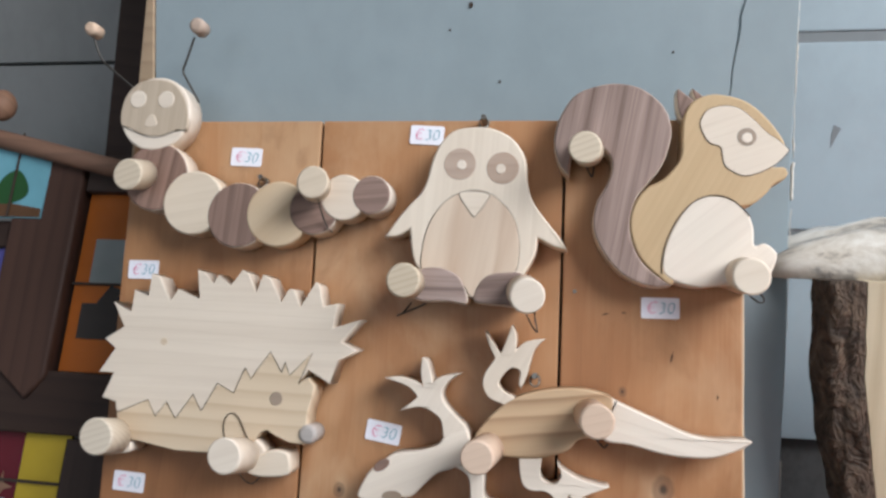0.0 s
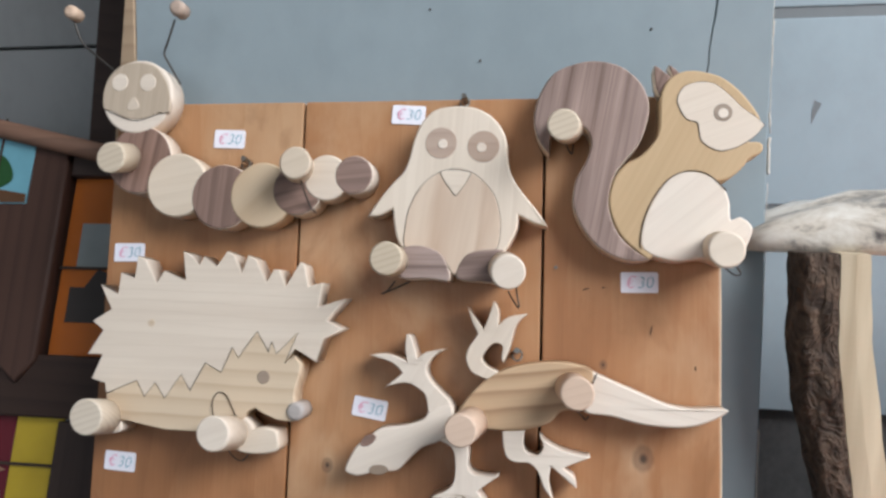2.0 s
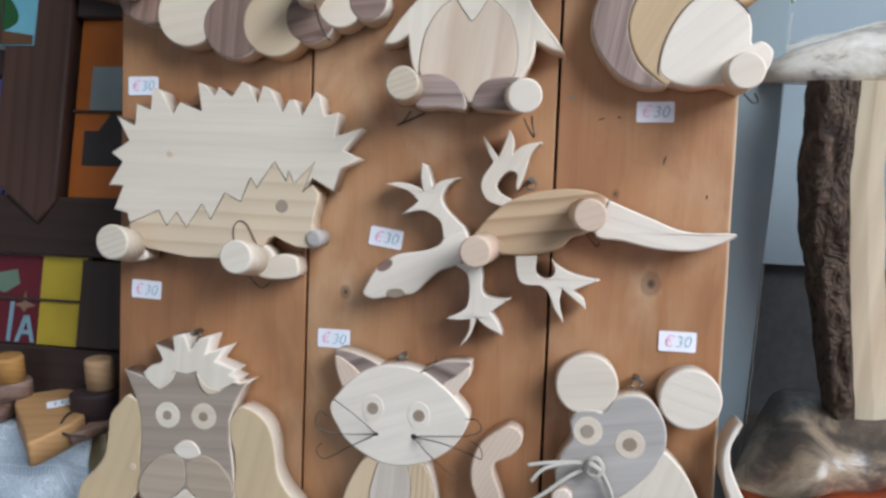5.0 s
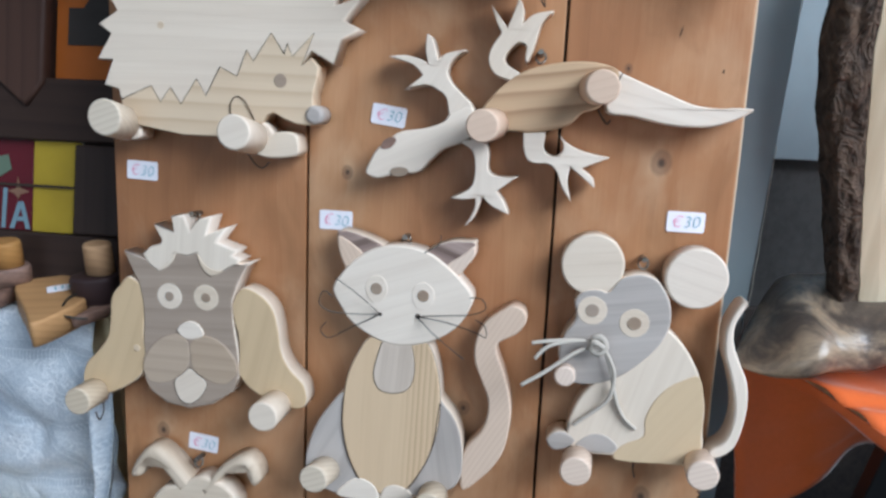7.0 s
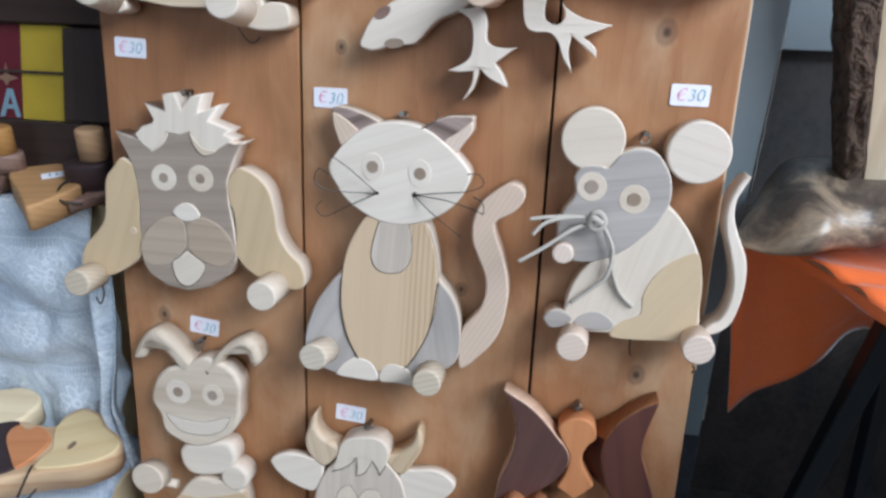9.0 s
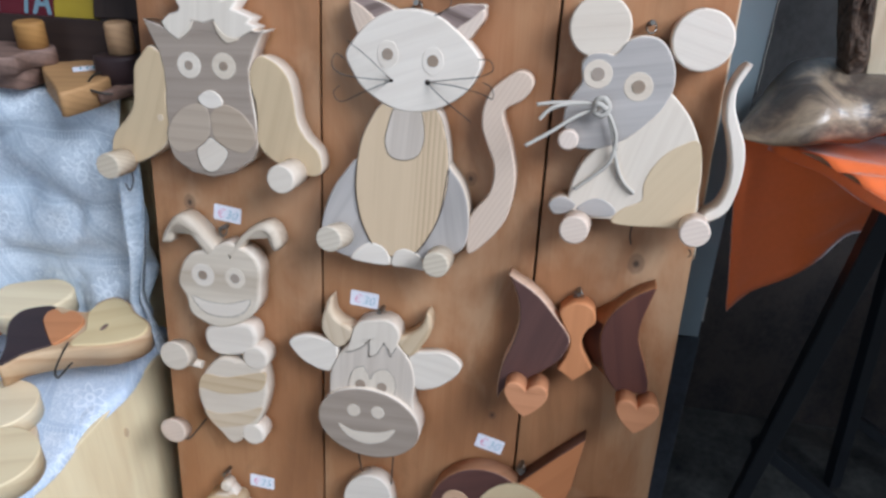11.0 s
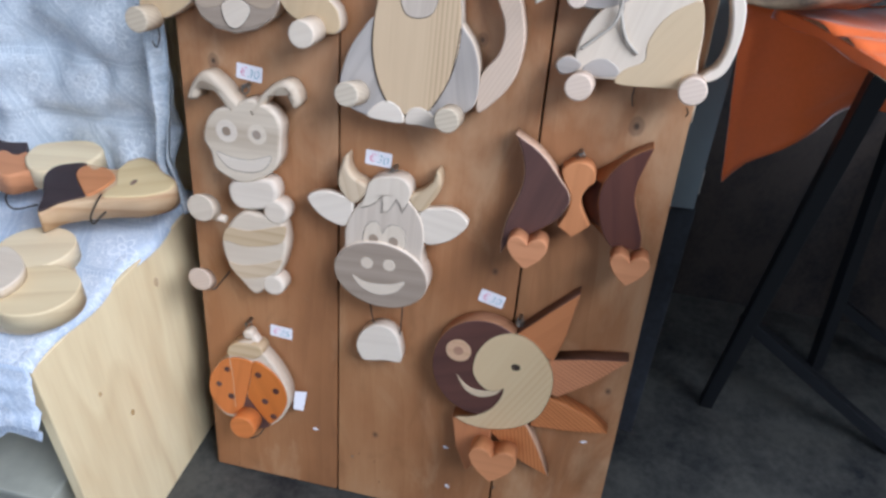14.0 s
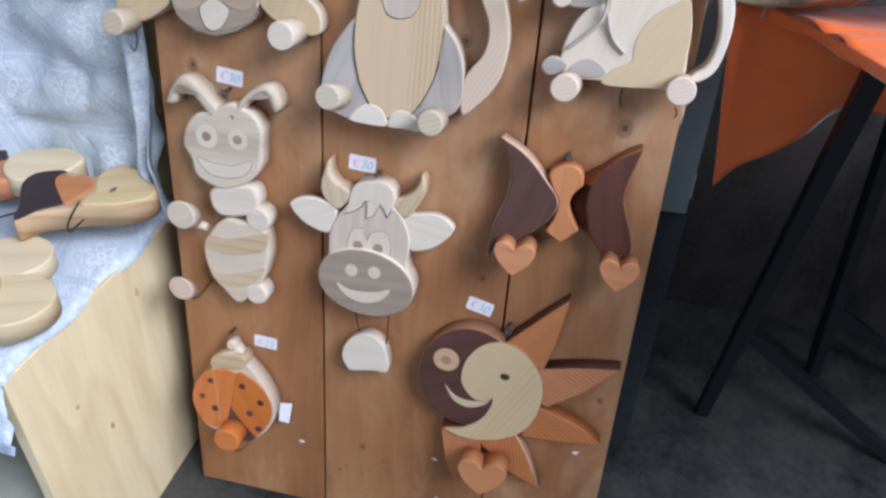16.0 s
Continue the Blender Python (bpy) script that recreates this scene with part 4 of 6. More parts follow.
def cut(ob, name, outline, mat, grain=0, lift=0.0, label="", thick=None, groove_width=0.0, bevel=0.0022, whole=False, side=None):
    """A sawn wooden piece; lift: millimetres by which its face stands before the others. Thin inlays pass thick."""
    if side is None and mat in (GREY, PLAIN_PINE, ASH_BLUE, CAT_PINE, PALE_GREY, WALNUT, TAIL):
        side = BIRCH  # these woods are given pale sawn edges
    p = part(name, slab(outline, D + lift / 1000, thick or TH + lift / 1000, bevel, whole), mat, ob, label, grain, side=side)
    if groove_width:
        part("saw_cut", groove(outline, D, groove_width), KERF, ob, "dark saw cut")
    return p


def inlay(ob, name, outline, mat, grain=0, lift=0.6, label="", line=0.0007):
    """A piece let into the face, with the dark saw cut round it."""
    part(name, slab(outline, D + lift / 1000, 0.004, 0.0008), mat, ob, label, grain)
    if line:
        part("saw_cut", groove(outline, D + max(0.0, lift - 0.6) / 1000, line), KERF, ob, "dark saw cut")


def peg(ob, u, v, r, out=0.046, mat=None, base=None, grain=20, root=None):
    """A round peg to hang clothes on; root: where it meets the wood when it slants."""
    bm = slab(oval(u, v, r, n=36), D + out, out + 0.004, 0.002)
    if root:
        for q in bm.verts:
            f = (D + out + q.co.y) / out
            q.co.x += (root[0] - u) / 1000 * f
            q.co.z += (root[1] - v) / 1000 * f
    return part("peg", bm, mat or ENDGRAIN, ob, "round wooden peg", grain)


def eye(ob, u, v, r, rim, pupil, mat, inner, pu=0, pv=0, lift=0.3):
    e = part("eye", slab(oval(u, v, r, n=28), D + lift / 1000, 0.003, 0.0004), rim, ob)
    part("pupil", slab(oval(u + pu, v + pv, inner, n=20), D + lift / 1000 + 0.0006, 0.003, 0.0003), pupil, e)


def hanger(ob, u, v, top=True):
    """The screw eye by which it hangs."""
    c = Vector((u / 1000, -0.012, v / 1000))
    ring = [c + Vector((0.005 * math.cos(a), 0.002 * math.sin(a), 0.006 * math.sin(a))) for a in (2 * math.pi * i / 12 for i in range(13))]
    part("screw_eye", tube(ring, 0.0012, 6), STEEL, ob, "small metal screw eye")
    part("screw", tube([(c.x, 0.0, c.z + 0.004), (c.x, -0.02, c.z + 0.005), (c.x, -0.0205, c.z + 0.005)], 0.003, 8), STEEL, ob, "bright screw in the board")


def loop(ob, pts, r=0.0009):
    part("wire_loop", tube(bend(pts, 5), r, 6), WIRE, ob, "bent dark wire")


# caterpillar
at = (0.135, 1.392)
o = hook("caterpillar", at, "caterpillar coat hook of overlapping pale and walnut discs with two pegs")
cut(o, "neck", oval(-83, 18, 39), WALNUT, 80, 0)
cut(o, "chin", oval(-91, 91, 43), BIRCH, 0, 0.5)
cut(o, "face", curve([(-132, 77), (-134, 96), (-128, 115), (-114, 128), (-94, 132), (-73, 128), (-59, 115), (-50, 95), (-50, 72), (-64, 70), (-79, 65), (-91, 64), (-105, 66), (-120, 73)]), ELM, 85, 1.1, thick=0.004)
for q in ((-113, 108, 10), (-78, 107, 10)):
    part("eye", slab(oval(*q), D + 0.0016, 0.003, 0.0004), BIRCH, o, "pale round eye")
part("nose", slab(curve([(-102, 78), (-98, 87), (-94, 90), (-90, 87), (-87, 78), (-95, 75)]), D + 0.0016, 0.003, 0.0004), BIRCH, o)
part("saw_cut", tube(bend([(-0.131, -0.034, 0.077), (-0.119, -0.034, 0.072), (-0.104, -0.034, 0.066), (-0.090, -0.034, 0.063), (-0.078, -0.034, 0.065), (-0.063, -0.034, 0.070), (-0.049, -0.034, 0.072)]), 0.0004, 5), KERF, o)
for k, (q, w, g) in enumerate((((-35, -11, 36), MAPLE, 10), ((20, -24, 36), WALNUT, 85), ((66, -22, 36), GECKO_PALE, 40), ((107, -16, 28), WALNUT, 15), ((139, -3, 25), BIRCH, 0), ((170, 0, 21), WALNUT, 5))):
    cut(o, "segment", oval(*q), w, g, 0.7 + 0.6 * k)
peg(o, -87, 10, 17, root=(-98, 20))
peg(o, 120, 4, 17, mat=MAPLE, root=(107, 8))
part("antenna", tube(bend([(-0.122, -0.030, 0.122), (-0.146, -0.035, 0.141), (-0.161, -0.040, 0.155), (-0.169, -0.045, 0.177)]), 0.0012, 6), WIRE, o, "thin grey wire antenna")
part("antenna", tube(bend([(-0.043, -0.025, 0.107), (-0.057, -0.028, 0.130), (-0.063, -0.030, 0.142), (-0.058, -0.033, 0.154), (-0.048, -0.038, 0.179)]), 0.0012, 6), WIRE, o, "thin grey wire antenna")
for q, w in (((-172, 188, 8), PINK_PEG), ((-40, 188, 9), EYE_TAN)):
    part("bead", slab(oval(*q, n=20), 0.052, 0.017, 0.004), w, o, "small wooden bead")
loop(o, [(0.121, -0.066, -0.007), (0.120, -0.048, -0.020), (0.124, -0.038, -0.035), (0.130, -0.036, -0.041)])
hanger(o, 36, 17)

# penguin
at = (0.409, 1.380)
o = hook("penguin", at, "pale penguin coat hook with grey ringed eyes and two pegs")
cut(o, "body", curve([(2, 87), (-19, 83), (-33, 69), (-41, 49), (-45, 31), (-51, 16), (-61, 5), (-74, -11), (-88, -32), (-88, -32), (-75, -31), (-61, -23), (-61, -23), (-59, -39), (-55, -56), (-47, -67), (-19, -83), (5, -92), (34, -85), (56, -70), (66, -55), (71, -42), (72, -29), (72, -29), (87, -37), (102, -41), (102, -41), (94, -28), (81, -12), (69, 4), (63, 16), (59, 34), (58, 49), (53, 62), (41, 76), (23, 85)]), MAPLE, 88, whole=True)
b = curve([(-46, -64), (-46, -39), (-41, -18), (-30, 1), (-16, 13), (3, 19), (21, 16), (35, 6), (47, -9), (53, -29), (54, -46), (50, -65), (31, -68), (15, -82), (7, -92), (-4, -78), (-26, -65)])
inlay(o, "belly", b, wood("flamed_maple", (0.77, 0.635, 0.50), (0.49, 0.32, 0.215), 26, 0.6, wander=0.16, stain=1.2), 80, 0.7)
inlay(o, "beak", curve([(-10, 16), (-6, 6), (0, -2), (6, -9), (13, -1), (18, 7), (21, 15), (5, 18)], 3), MAPLE, 0, 1.2)
for q in ((-11, 47, 17), (34, 43, 17)):
    eye(o, *q, EYE_TAN, BIRCH, None, 5.0, 2 if q[0] < 10 else -2, -1)
cut(o, "foot", curve([(-51, -96), (-52, -72), (-46, -64), (-31, -62), (-14, -66), (-3, -76), (3, -98), (-19, -97)], 4), TAIL, 0, 1.4)
cut(o, "foot", curve([(10, -96), (12, -81), (22, -69), (40, -65), (59, -66), (62, -81), (60, -99), (35, -99)], 4), TAIL, 5, 1.4)
peg(o, -55, -80, 17, root=(-59, -79))
peg(o, 66, -91, 17, mat=BIRCH, root=(59, -84))
loop(o, [(-0.059, -0.014, -0.099), (-0.069, -0.008, -0.110), (-0.076, -0.005, -0.113), (-0.064, -0.004, -0.108), (-0.045, -0.005, -0.099)])
loop(o, [(0.064, -0.040, -0.108), (0.069, -0.025, -0.118), (0.074, -0.016, -0.124), (0.071, -0.012, -0.109), (0.071, -0.020, -0.103)])
hanger(o, 10, 97)

# squirrel
at = (0.616, 1.406)
o = hook("squirrel", at, "squirrel coat hook with a big walnut tail and pine body")
cut(o, "tail", curve([(-105, 9), (-105, 9), (-115, 21), (-121, 40), (-120, 58), (-114, 76), (-102, 94), (-84, 103), (-62, 107), (-39, 103), (-22, 92), (-10, 77), (-5, 57), (-8, 38), (-15, 19), (-29, 1), (-39, -14), (-44, -36), (-42, -55), (-33, -75), (-17, -90), (-3, -98), (-17, -101), (-34, -98), (-53, -88), (-70, -68), (-79, -48), (-80, -31), (-76, -15), (-68, 0), (-63, 15), (-64, 27), (-70, 36), (-81, 43), (-93, 45), (-102, 35), (-104, 22)]), TAIL, 80)
cut(o, "body", curve([(10, 80), (17, 88), (31, 94), (47, 93), (65, 87), (80, 75), (93, 59), (102, 42), (98, 29), (89, 21), (101, 20), (104, 14), (100, 8), (91, 3), (83, -7), (71, -17), (59, -20), (37, -27), (15, -49), (4, -76), (-3, -98), (-17, -90), (-33, -74), (-42, -54), (-44, -36), (-39, -16), (-28, -2), (-14, 6), (-2, 19), (4, 31), (5, 51), (6, 68)]), PINE, 62, 0.5)
inlay(o, "face", curve([(26, 74), (32, 79), (45, 82), (59, 79), (72, 68), (84, 55), (96, 46), (105, 37), (105, 37), (99, 29), (90, 21), (77, 14), (64, 11), (53, 15), (45, 22), (43, 32), (41, 40), (31, 44), (25, 53), (22, 64)]), BIRCH, 20, 1.2)
part("eye", slab(oval(66, 50, 9), D + 0.0016, 0.003, 0.0004), GREY, o, "grey ringed eye")
part("pupil", slab(oval(66, 49, 5), D + 0.0021, 0.003, 0.0004), BIRCH, o)
bl = curve([(34, -9), (16, -15), (1, -34), (-9, -56), (-13, -76), (-11, -88), (2, -96), (23, -100), (47, -97), (68, -103), (84, -91), (93, -70), (91, -61), (82, -55), (73, -57), (72, -40), (66, -24), (52, -13)])
cut(o, "belly", bl, BIRCH, 40, 1.0)
part("saw_cut", tube(bend([(0.069, -0.034, -0.029), (0.052, -0.034, -0.013), (0.034, -0.034, -0.009), (0.016, -0.034, -0.016), (0.001, -0.034, -0.034), (-0.009, -0.034, -0.056), (-0.013, -0.034, -0.076), (-0.013, -0.034, -0.088)]), 0.0006, 5), KERF, o, "dark saw cut")
cut(o, "ear", curve([(0, 101), (10, 95), (18, 87), (12, 80), (6, 69), (1, 80)], 4), WALNUT, 70, -3, thick=0.018)
cut(o, "ear", curve([(15, 103), (25, 95), (30, 91), (22, 87), (17, 93)], 4), WALNUT, 70, -5, thick=0.016)
peg(o, -91, 27, 16, root=(-87, 35))
peg(o, 59, -92, 17, mat=MAPLE, root=(63, -86))
loop(o, [(-0.089, -0.030, 0.022), (-0.084, -0.014, 0.016), (-0.081, -0.008, 0.015), (-0.080, -0.012, 0.024)])
loop(o, [(0.068, -0.035, -0.106), (0.081, -0.015, -0.111), (0.088, -0.009, -0.109), (0.083, -0.012, -0.101)])

# hedgehog
at = (0.134, 1.198)
o = hook("hedgehog", at, "pale hedgehog coat hook with jagged spines, grey nose and pegs")
cut(o, "spine_plate", jag([(-103, -46), (-104, -39), (-121, -35), (-110, -8), (-128, -8), (-111, 19), (-125, 29), (-103, 43), (-118, 70), (-96, 60), (-94, 84), (-77, 78), (-75, 103), (-65, 99), (-50, 73), (-42, 87), (-16, 77), (-21, 109), (-13, 106), (-1, 94), (4, 104), (19, 93), (31, 110), (39, 106), (49, 86), (55, 106), (64, 102), (78, 77), (85, 91), (92, 91), (100, 73), (115, 100), (120, 96), (125, 74), (141, 78), (137, 52), (167, 62), (147, 38), (165, 30), (145, 19), (138, -6), (114, 7), (83, -37), (-25, -61), (-96, -59)]), BIRCH, 1, 0, bevel=0.0012)
cut(o, "body", jag([(-101, -50), (-65, -34), (-55, -51), (-44, -35), (-32, -52), (-14, -25), (-3, -43), (14, -12), (32, -21), (44, 6), (51, -5), (70, 24), (85, 3), (88, 14), (93, 1), (117, 25), (104, -8), (114, 0), (122, -9), (120, -22), (116, -36), (116, -49), (122, -62), (115, -69), (98, -68), (82, -62), (73, -57), (66, -60), (60, -69), (43, -80), (6, -85), (-29, -85), (-62, -80), (-87, -76), (-98, -67)]), BAND_PINE, 0, 1.2, bevel=0.0012)
part("saw_cut", tube([(-0.101, -0.034, -0.050), (-0.065, -0.034, -0.034), (-0.055, -0.034, -0.051), (-0.043, -0.034, -0.035), (-0.031, -0.034, -0.052), (-0.013, -0.034, -0.025), (-0.002, -0.034, -0.042), (0.014, -0.034, -0.012), (0.033, -0.034, -0.021), (0.044, -0.034, 0.006), (0.051, -0.034, -0.005), (0.071, -0.034, 0.024), (0.085, -0.034, 0.003), (0.088, -0.034, 0.014), (0.094, -0.034, 0.001), (0.117, -0.034, 0.025), (0.104, -0.034, -0.008), (0.114, -0.034, -0.000)], 0.00045, 5), KERF, o, "dark zigzag saw cut")
part("eye", slab(oval(81, -24, 7), D + 0.0018, 0.004, 0.0004), GREY, o, "grey round eye")
part("nose", slab(oval(118, -58, 10), D + 0.004, 0.028, 0.004), ASH_BLUE, o, "grey round nose")
part("saw_cut", tube(bend([(0.028, -0.035, -0.071), (0.025, -0.035, -0.055), (0.028, -0.035, -0.045), (0.034, -0.035, -0.042), (0.041, -0.035, -0.046), (0.048, -0.035, -0.058), (0.054, -0.035, -0.069)]), 0.0006, 5), KERF, o)
cut(o, "foot", curve([(48, -99), (48, -88), (62, -85), (78, -77), (95, -78), (100, -86), (98, -101), (68, -105)], 4), MAPLE, 10, 0)
cut(o, "leg", curve([(55, -68), (64, -69), (72, -79), (65, -87), (53, -84)], 4), BIRCH, 60, -1)
cut(o, "hind_foot", curve([(-99, -61), (-87, -73), (-80, -83), (-83, -91), (-100, -92), (-106, -77)], 4), BIRCH, 0, 0)
peg(o, -92, -69, 19, mat=ENDGRAIN, root=(-100, -75))
peg(o, 49, -78, 18, mat=BIRCH, root=(48, -84))
loop(o, [(0.043, -0.030, -0.102), (0.044, -0.014, -0.114), (0.050, -0.008, -0.118), (0.058, -0.008, -0.111)], 0.0007)

part("knot", slab(oval(-53, 29, 4, 4, 16), D + 0.0002, 0.002, 0.0003), BAND_PINE, o, "small brown knot")

# gecko
at = (0.465, 1.156)
o = hook("gecko", at, "gecko coat hook with pale legs and tail and brown pine body")
cut(o, "leg", soft([(-69, -13), (-74, 5), (-81, 13), (-96, 19), (-118, 14), (-105, 24), (-100, 29), (-111, 39), (-136, 46), (-119, 48), (-102, 44), (-95, 40), (-98, 54), (-97, 69), (-92, 66), (-87, 52), (-85, 44), (-76, 51), (-57, 55), (-69, 46), (-75, 34), (-71, 23), (-59, 11), (-48, 0), (-47, -18)]), BIRCH, 60, -0.4, bevel=0.0011)
cut(o, "leg", soft([(-61, -36), (-46, -44), (-42, -59), (-43, -77), (-50, -86), (-66, -94), (-53, -95), (-40, -93), (-41, -106), (-50, -123), (-40, -112), (-33, -91), (-23, -100), (-5, -108), (-11, -95), (-19, -85), (-9, -77), (2, -69), (-12, -70), (-24, -68), (-29, -61), (-29, -46), (-34, -32)]), BIRCH, 90, -0.4, bevel=0.0011)
cut(o, "hind_leg", soft([(-3, 24), (-17, 28), (-28, 33), (-34, 45), (-32, 57), (-25, 68), (-23, 73), (-28, 82), (-34, 99), (-24, 86), (-17, 77), (-13, 87), (-7, 106), (-2, 96), (-2, 81), (8, 90), (27, 94), (17, 83), (13, 70), (9, 55), (4, 43), (2, 49), (3, 60), (-4, 63), (-11, 59), (-18, 48), (-13, 40), (-1, 33)]), BIRCH, 60, -0.6, bevel=0.0011)
cut(o, "hind_leg", soft([(5, -24), (6, -38), (10, -50), (19, -54), (32, -54), (41, -62), (47, -77), (57, -91), (52, -71), (54, -56), (68, -67), (79, -76), (77, -66), (65, -57), (76, -52), (92, -45), (79, -43), (62, -39), (47, -31), (42, -25), (46, -38), (40, -46), (30, -44), (26, -37), (27, -23)]), BIRCH, 0, -0.6, bevel=0.0011)
cut(o, "head", curve([(-157, -73), (-152, -59), (-145, -47), (-135, -40), (-122, -29), (-95, -24), (-77, -17), (-69, -7), (-49, 0), (-44, -15), (-46, -29), (-61, -39), (-76, -45), (-88, -56), (-102, -70), (-121, -71), (-132, -75), (-145, -78)], 4), BIRCH, 25, 0)
part("eye", slab(oval(-133, -41, 9, 5, 20, 35), D + 0.0008, 0.003, 0.0003), WALNUT, o, "grey eye patch")
part("eye", slab(oval(-121, -70, 10, 5, 20, 5), D + 0.0008, 0.003, 0.0003), GREY, o, "grey eye patch")
cut(o, "tail", curve([(91, 38), (99, 36), (116, 29), (139, 20), (165, 10), (187, 7), (207, 8), (222, 7), (209, -2), (188, -10), (166, -12), (139, -10), (111, -4), (86, -1), (85, 18)], 4), BIRCH, -12, 0.3)
cut(o, "body", curve([(-48, -27), (-39, -4), (-22, 18), (1, 35), (30, 44), (58, 47), (79, 45), (94, 38), (89, 18), (77, 3), (61, -3), (52, -13), (32, -21), (9, -24), (-14, -24), (-32, -32)], 4), GECKO_PINE, 8, 1.0)
part("saw_cut", tube(bend([(0.097, -0.034, 0.037), (0.093, -0.034, 0.027)]), 0.0006, 5), KERF, o)
peg(o, -32, -19, 16, mat=PINK_PEG, root=(-26, -17))
peg(o, 77, 21, 16, mat=PINK_PEG, root=(72, 22))
loop(o, [(0.077, -0.025, 0.001), (0.083, -0.010, -0.007), (0.088, -0.006, -0.012), (0.091, -0.005, -0.008)])
hanger(o, 17, 51)

# dog
at = (0.091, 0.906)
o = hook("dog", at, "dog coat hook with grey face, pale tuft and long pine ears")
cut(o, "ear", curve([(-58, 44), (-71, 32), (-81, 18), (-84, -6), (-88, -30), (-101, -48), (-116, -64), (-122, -82), (-119, -96), (-101, -102), (-79, -96), (-53, -79), (-42, -62), (-39, -39), (-42, -23), (-40, -2), (-36, 18), (-40, 32)]), PLAIN_PINE, 70, -0.6)
cut(o, "ear", curve([(82, 42), (71, 33), (66, 19), (68, 3), (73, -14), (74, -39), (73, -57), (83, -73), (100, -84), (120, -91), (140, -95), (152, -91), (155, -79), (150, -63), (135, -48), (125, -29), (121, -2), (115, 19), (102, 34)]), PLAIN_PINE, 75, -0.6)
cut(o, "head", jag([(-63, 74), (-54, 53), (-46, 37), (-42, 17), (-41, -9), (-43, -30), (-41, -57), (-43, -74), (-35, -91), (-15, -104), (13, -108), (41, -100), (66, -82), (75, -61), (73, -33), (68, 0), (67, 26), (73, 44), (78, 55), (84, 66), (90, 71), (78, 68), (68, 71), (52, 82), (21, 86), (-10, 79), (-37, 66)]), GREY, 3, 0)
cut(o, "tuft", jag([(-40, 72), (-30, 81), (-18, 85), (-16, 89), (-25, 107), (-1, 99), (-4, 117), (11, 119), (18, 102), (29, 116), (44, 120), (37, 99), (62, 109), (49, 91), (74, 83), (67, 77), (78, 73), (70, 67), (57, 59), (41, 53), (33, 62), (26, 77), (15, 73), (6, 74), (-1, 76), (-7, 64), (-12, 58), (-21, 53), (-30, 59), (-35, 64)]), MAPLE, 85, 0.8, whole=True, side=BIRCH)
for bw in (curve([(1, 76), (-3, 66), (-11, 58), (-21, 53), (-14, 61), (-7, 69)], 3), curve([(27, 76), (34, 67), (44, 60), (57, 59), (43, 53), (32, 62)], 3)):
    part("brow", slab(bw, D + 0.0014, 0.003, 0.0005), MAPLE, o, "pale chamfered brow edge")
for q in ((-8, 25, 15), (36, 27, 15)):
    eye(o, *q, MAPLE, GREY, None, 5.5)
mz = curve([(-43, -57), (-33, -36), (-15, -22), (6, -19), (16, -24), (34, -18), (54, -24), (70, -42), (73, -61), (66, -81), (41, -95), (13, -101), (-19, -98), (-37, -84)])
inlay(o, "muzzle", mz, GREY, 2, 1.0, line=0.0)
inlay(o, "cheek", curve([(-42, -57), (-32, -37), (-15, -23), (5, -19), (13, -27), (15, -45), (10, -60), (-7, -75), (-28, -80), (-40, -72)]), LIGHT_GREY, 0, 1.5, line=0.0)
inlay(o, "cheek", curve([(17, -28), (34, -18), (54, -25), (69, -42), (72, -58), (58, -73), (39, -71), (20, -59), (17, -44)]), LIGHT_GREY, 0, 1.5, line=0.0)
inlay(o, "nose", curve([(1, -13), (12, -3), (25, -4), (33, -16), (21, -23), (10, -22)], 4), BIRCH, 0, 1.8, line=0.0)
inlay(o, "tongue", curve([(-4, -75), (6, -66), (15, -58), (24, -64), (36, -74), (28, -91), (14, -101), (1, -95)], 4), BIRCH, 30, 1.9, line=0.0009)
peg(o, -105, -98, 16, 0.035, root=(-106, -99))
peg(o, 117, -92, 17, 0.035, mat=BIRCH, root=(119, -91))
loop(o, [(-0.094, -0.040, -0.101), (-0.102, -0.025, -0.125), (-0.113, -0.018, -0.142), (-0.121, -0.014, -0.135)])
hanger(o, 14, 114)
part("knot", slab(oval(-51, -40, 4, 4, 16), D + 0.0002, 0.002, 0.0003), BAND_PINE, o, "small brown knot")

# cat
at = (0.344, 0.853)
o = hook("cat", at, "sitting cat coat hook with pine belly, wire whiskers and curved tail")
cut(o, "tail", curve([(82, -116), (105, -98), (124, -70), (131, -35), (130, -8), (122, 22), (113, 45), (114, 57), (130, 67), (139, 77), (142, 87), (137, 96), (125, 99), (111, 90), (97, 77), (89, 57), (89, 35), (96, 16), (105, -5), (106, -25), (100, -45), (82, -72)]), STRIPE, 60, -1)
cut(o, "haunch", curve([(-50, -14), (-73, -35), (-89, -62), (-99, -98), (-94, -124), (-71, -137), (-35, -140), (-18, -117), (-23, -58)]), ASH_BLUE, 60, 0)
cut(o, "haunch", curve([(39, -5), (62, -21), (76, -44), (82, -74), (80, -103), (66, -120), (38, -129), (11, -124), (19, -61)]), ASH_BLUE, 100, 0)
cut(o, "body", curve([(-25, 53), (-40, 33), (-51, 6), (-56, -28), (-56, -55), (-49, -89), (-34, -119), (-10, -132), (15, -129), (32, -106), (47, -71), (54, -37), (54, -4), (48, 28), (36, 52), (6, 62)]), CAT_PINE, 88, 1.0, groove_width=0.0006)
part("saw_cut", tube(bend([(-0.055, -0.034, -0.021), (-0.056, -0.034, -0.055), (-0.049, -0.034, -0.089), (-0.034, -0.034, -0.118)]), 0.0006, 5), KERF, o)
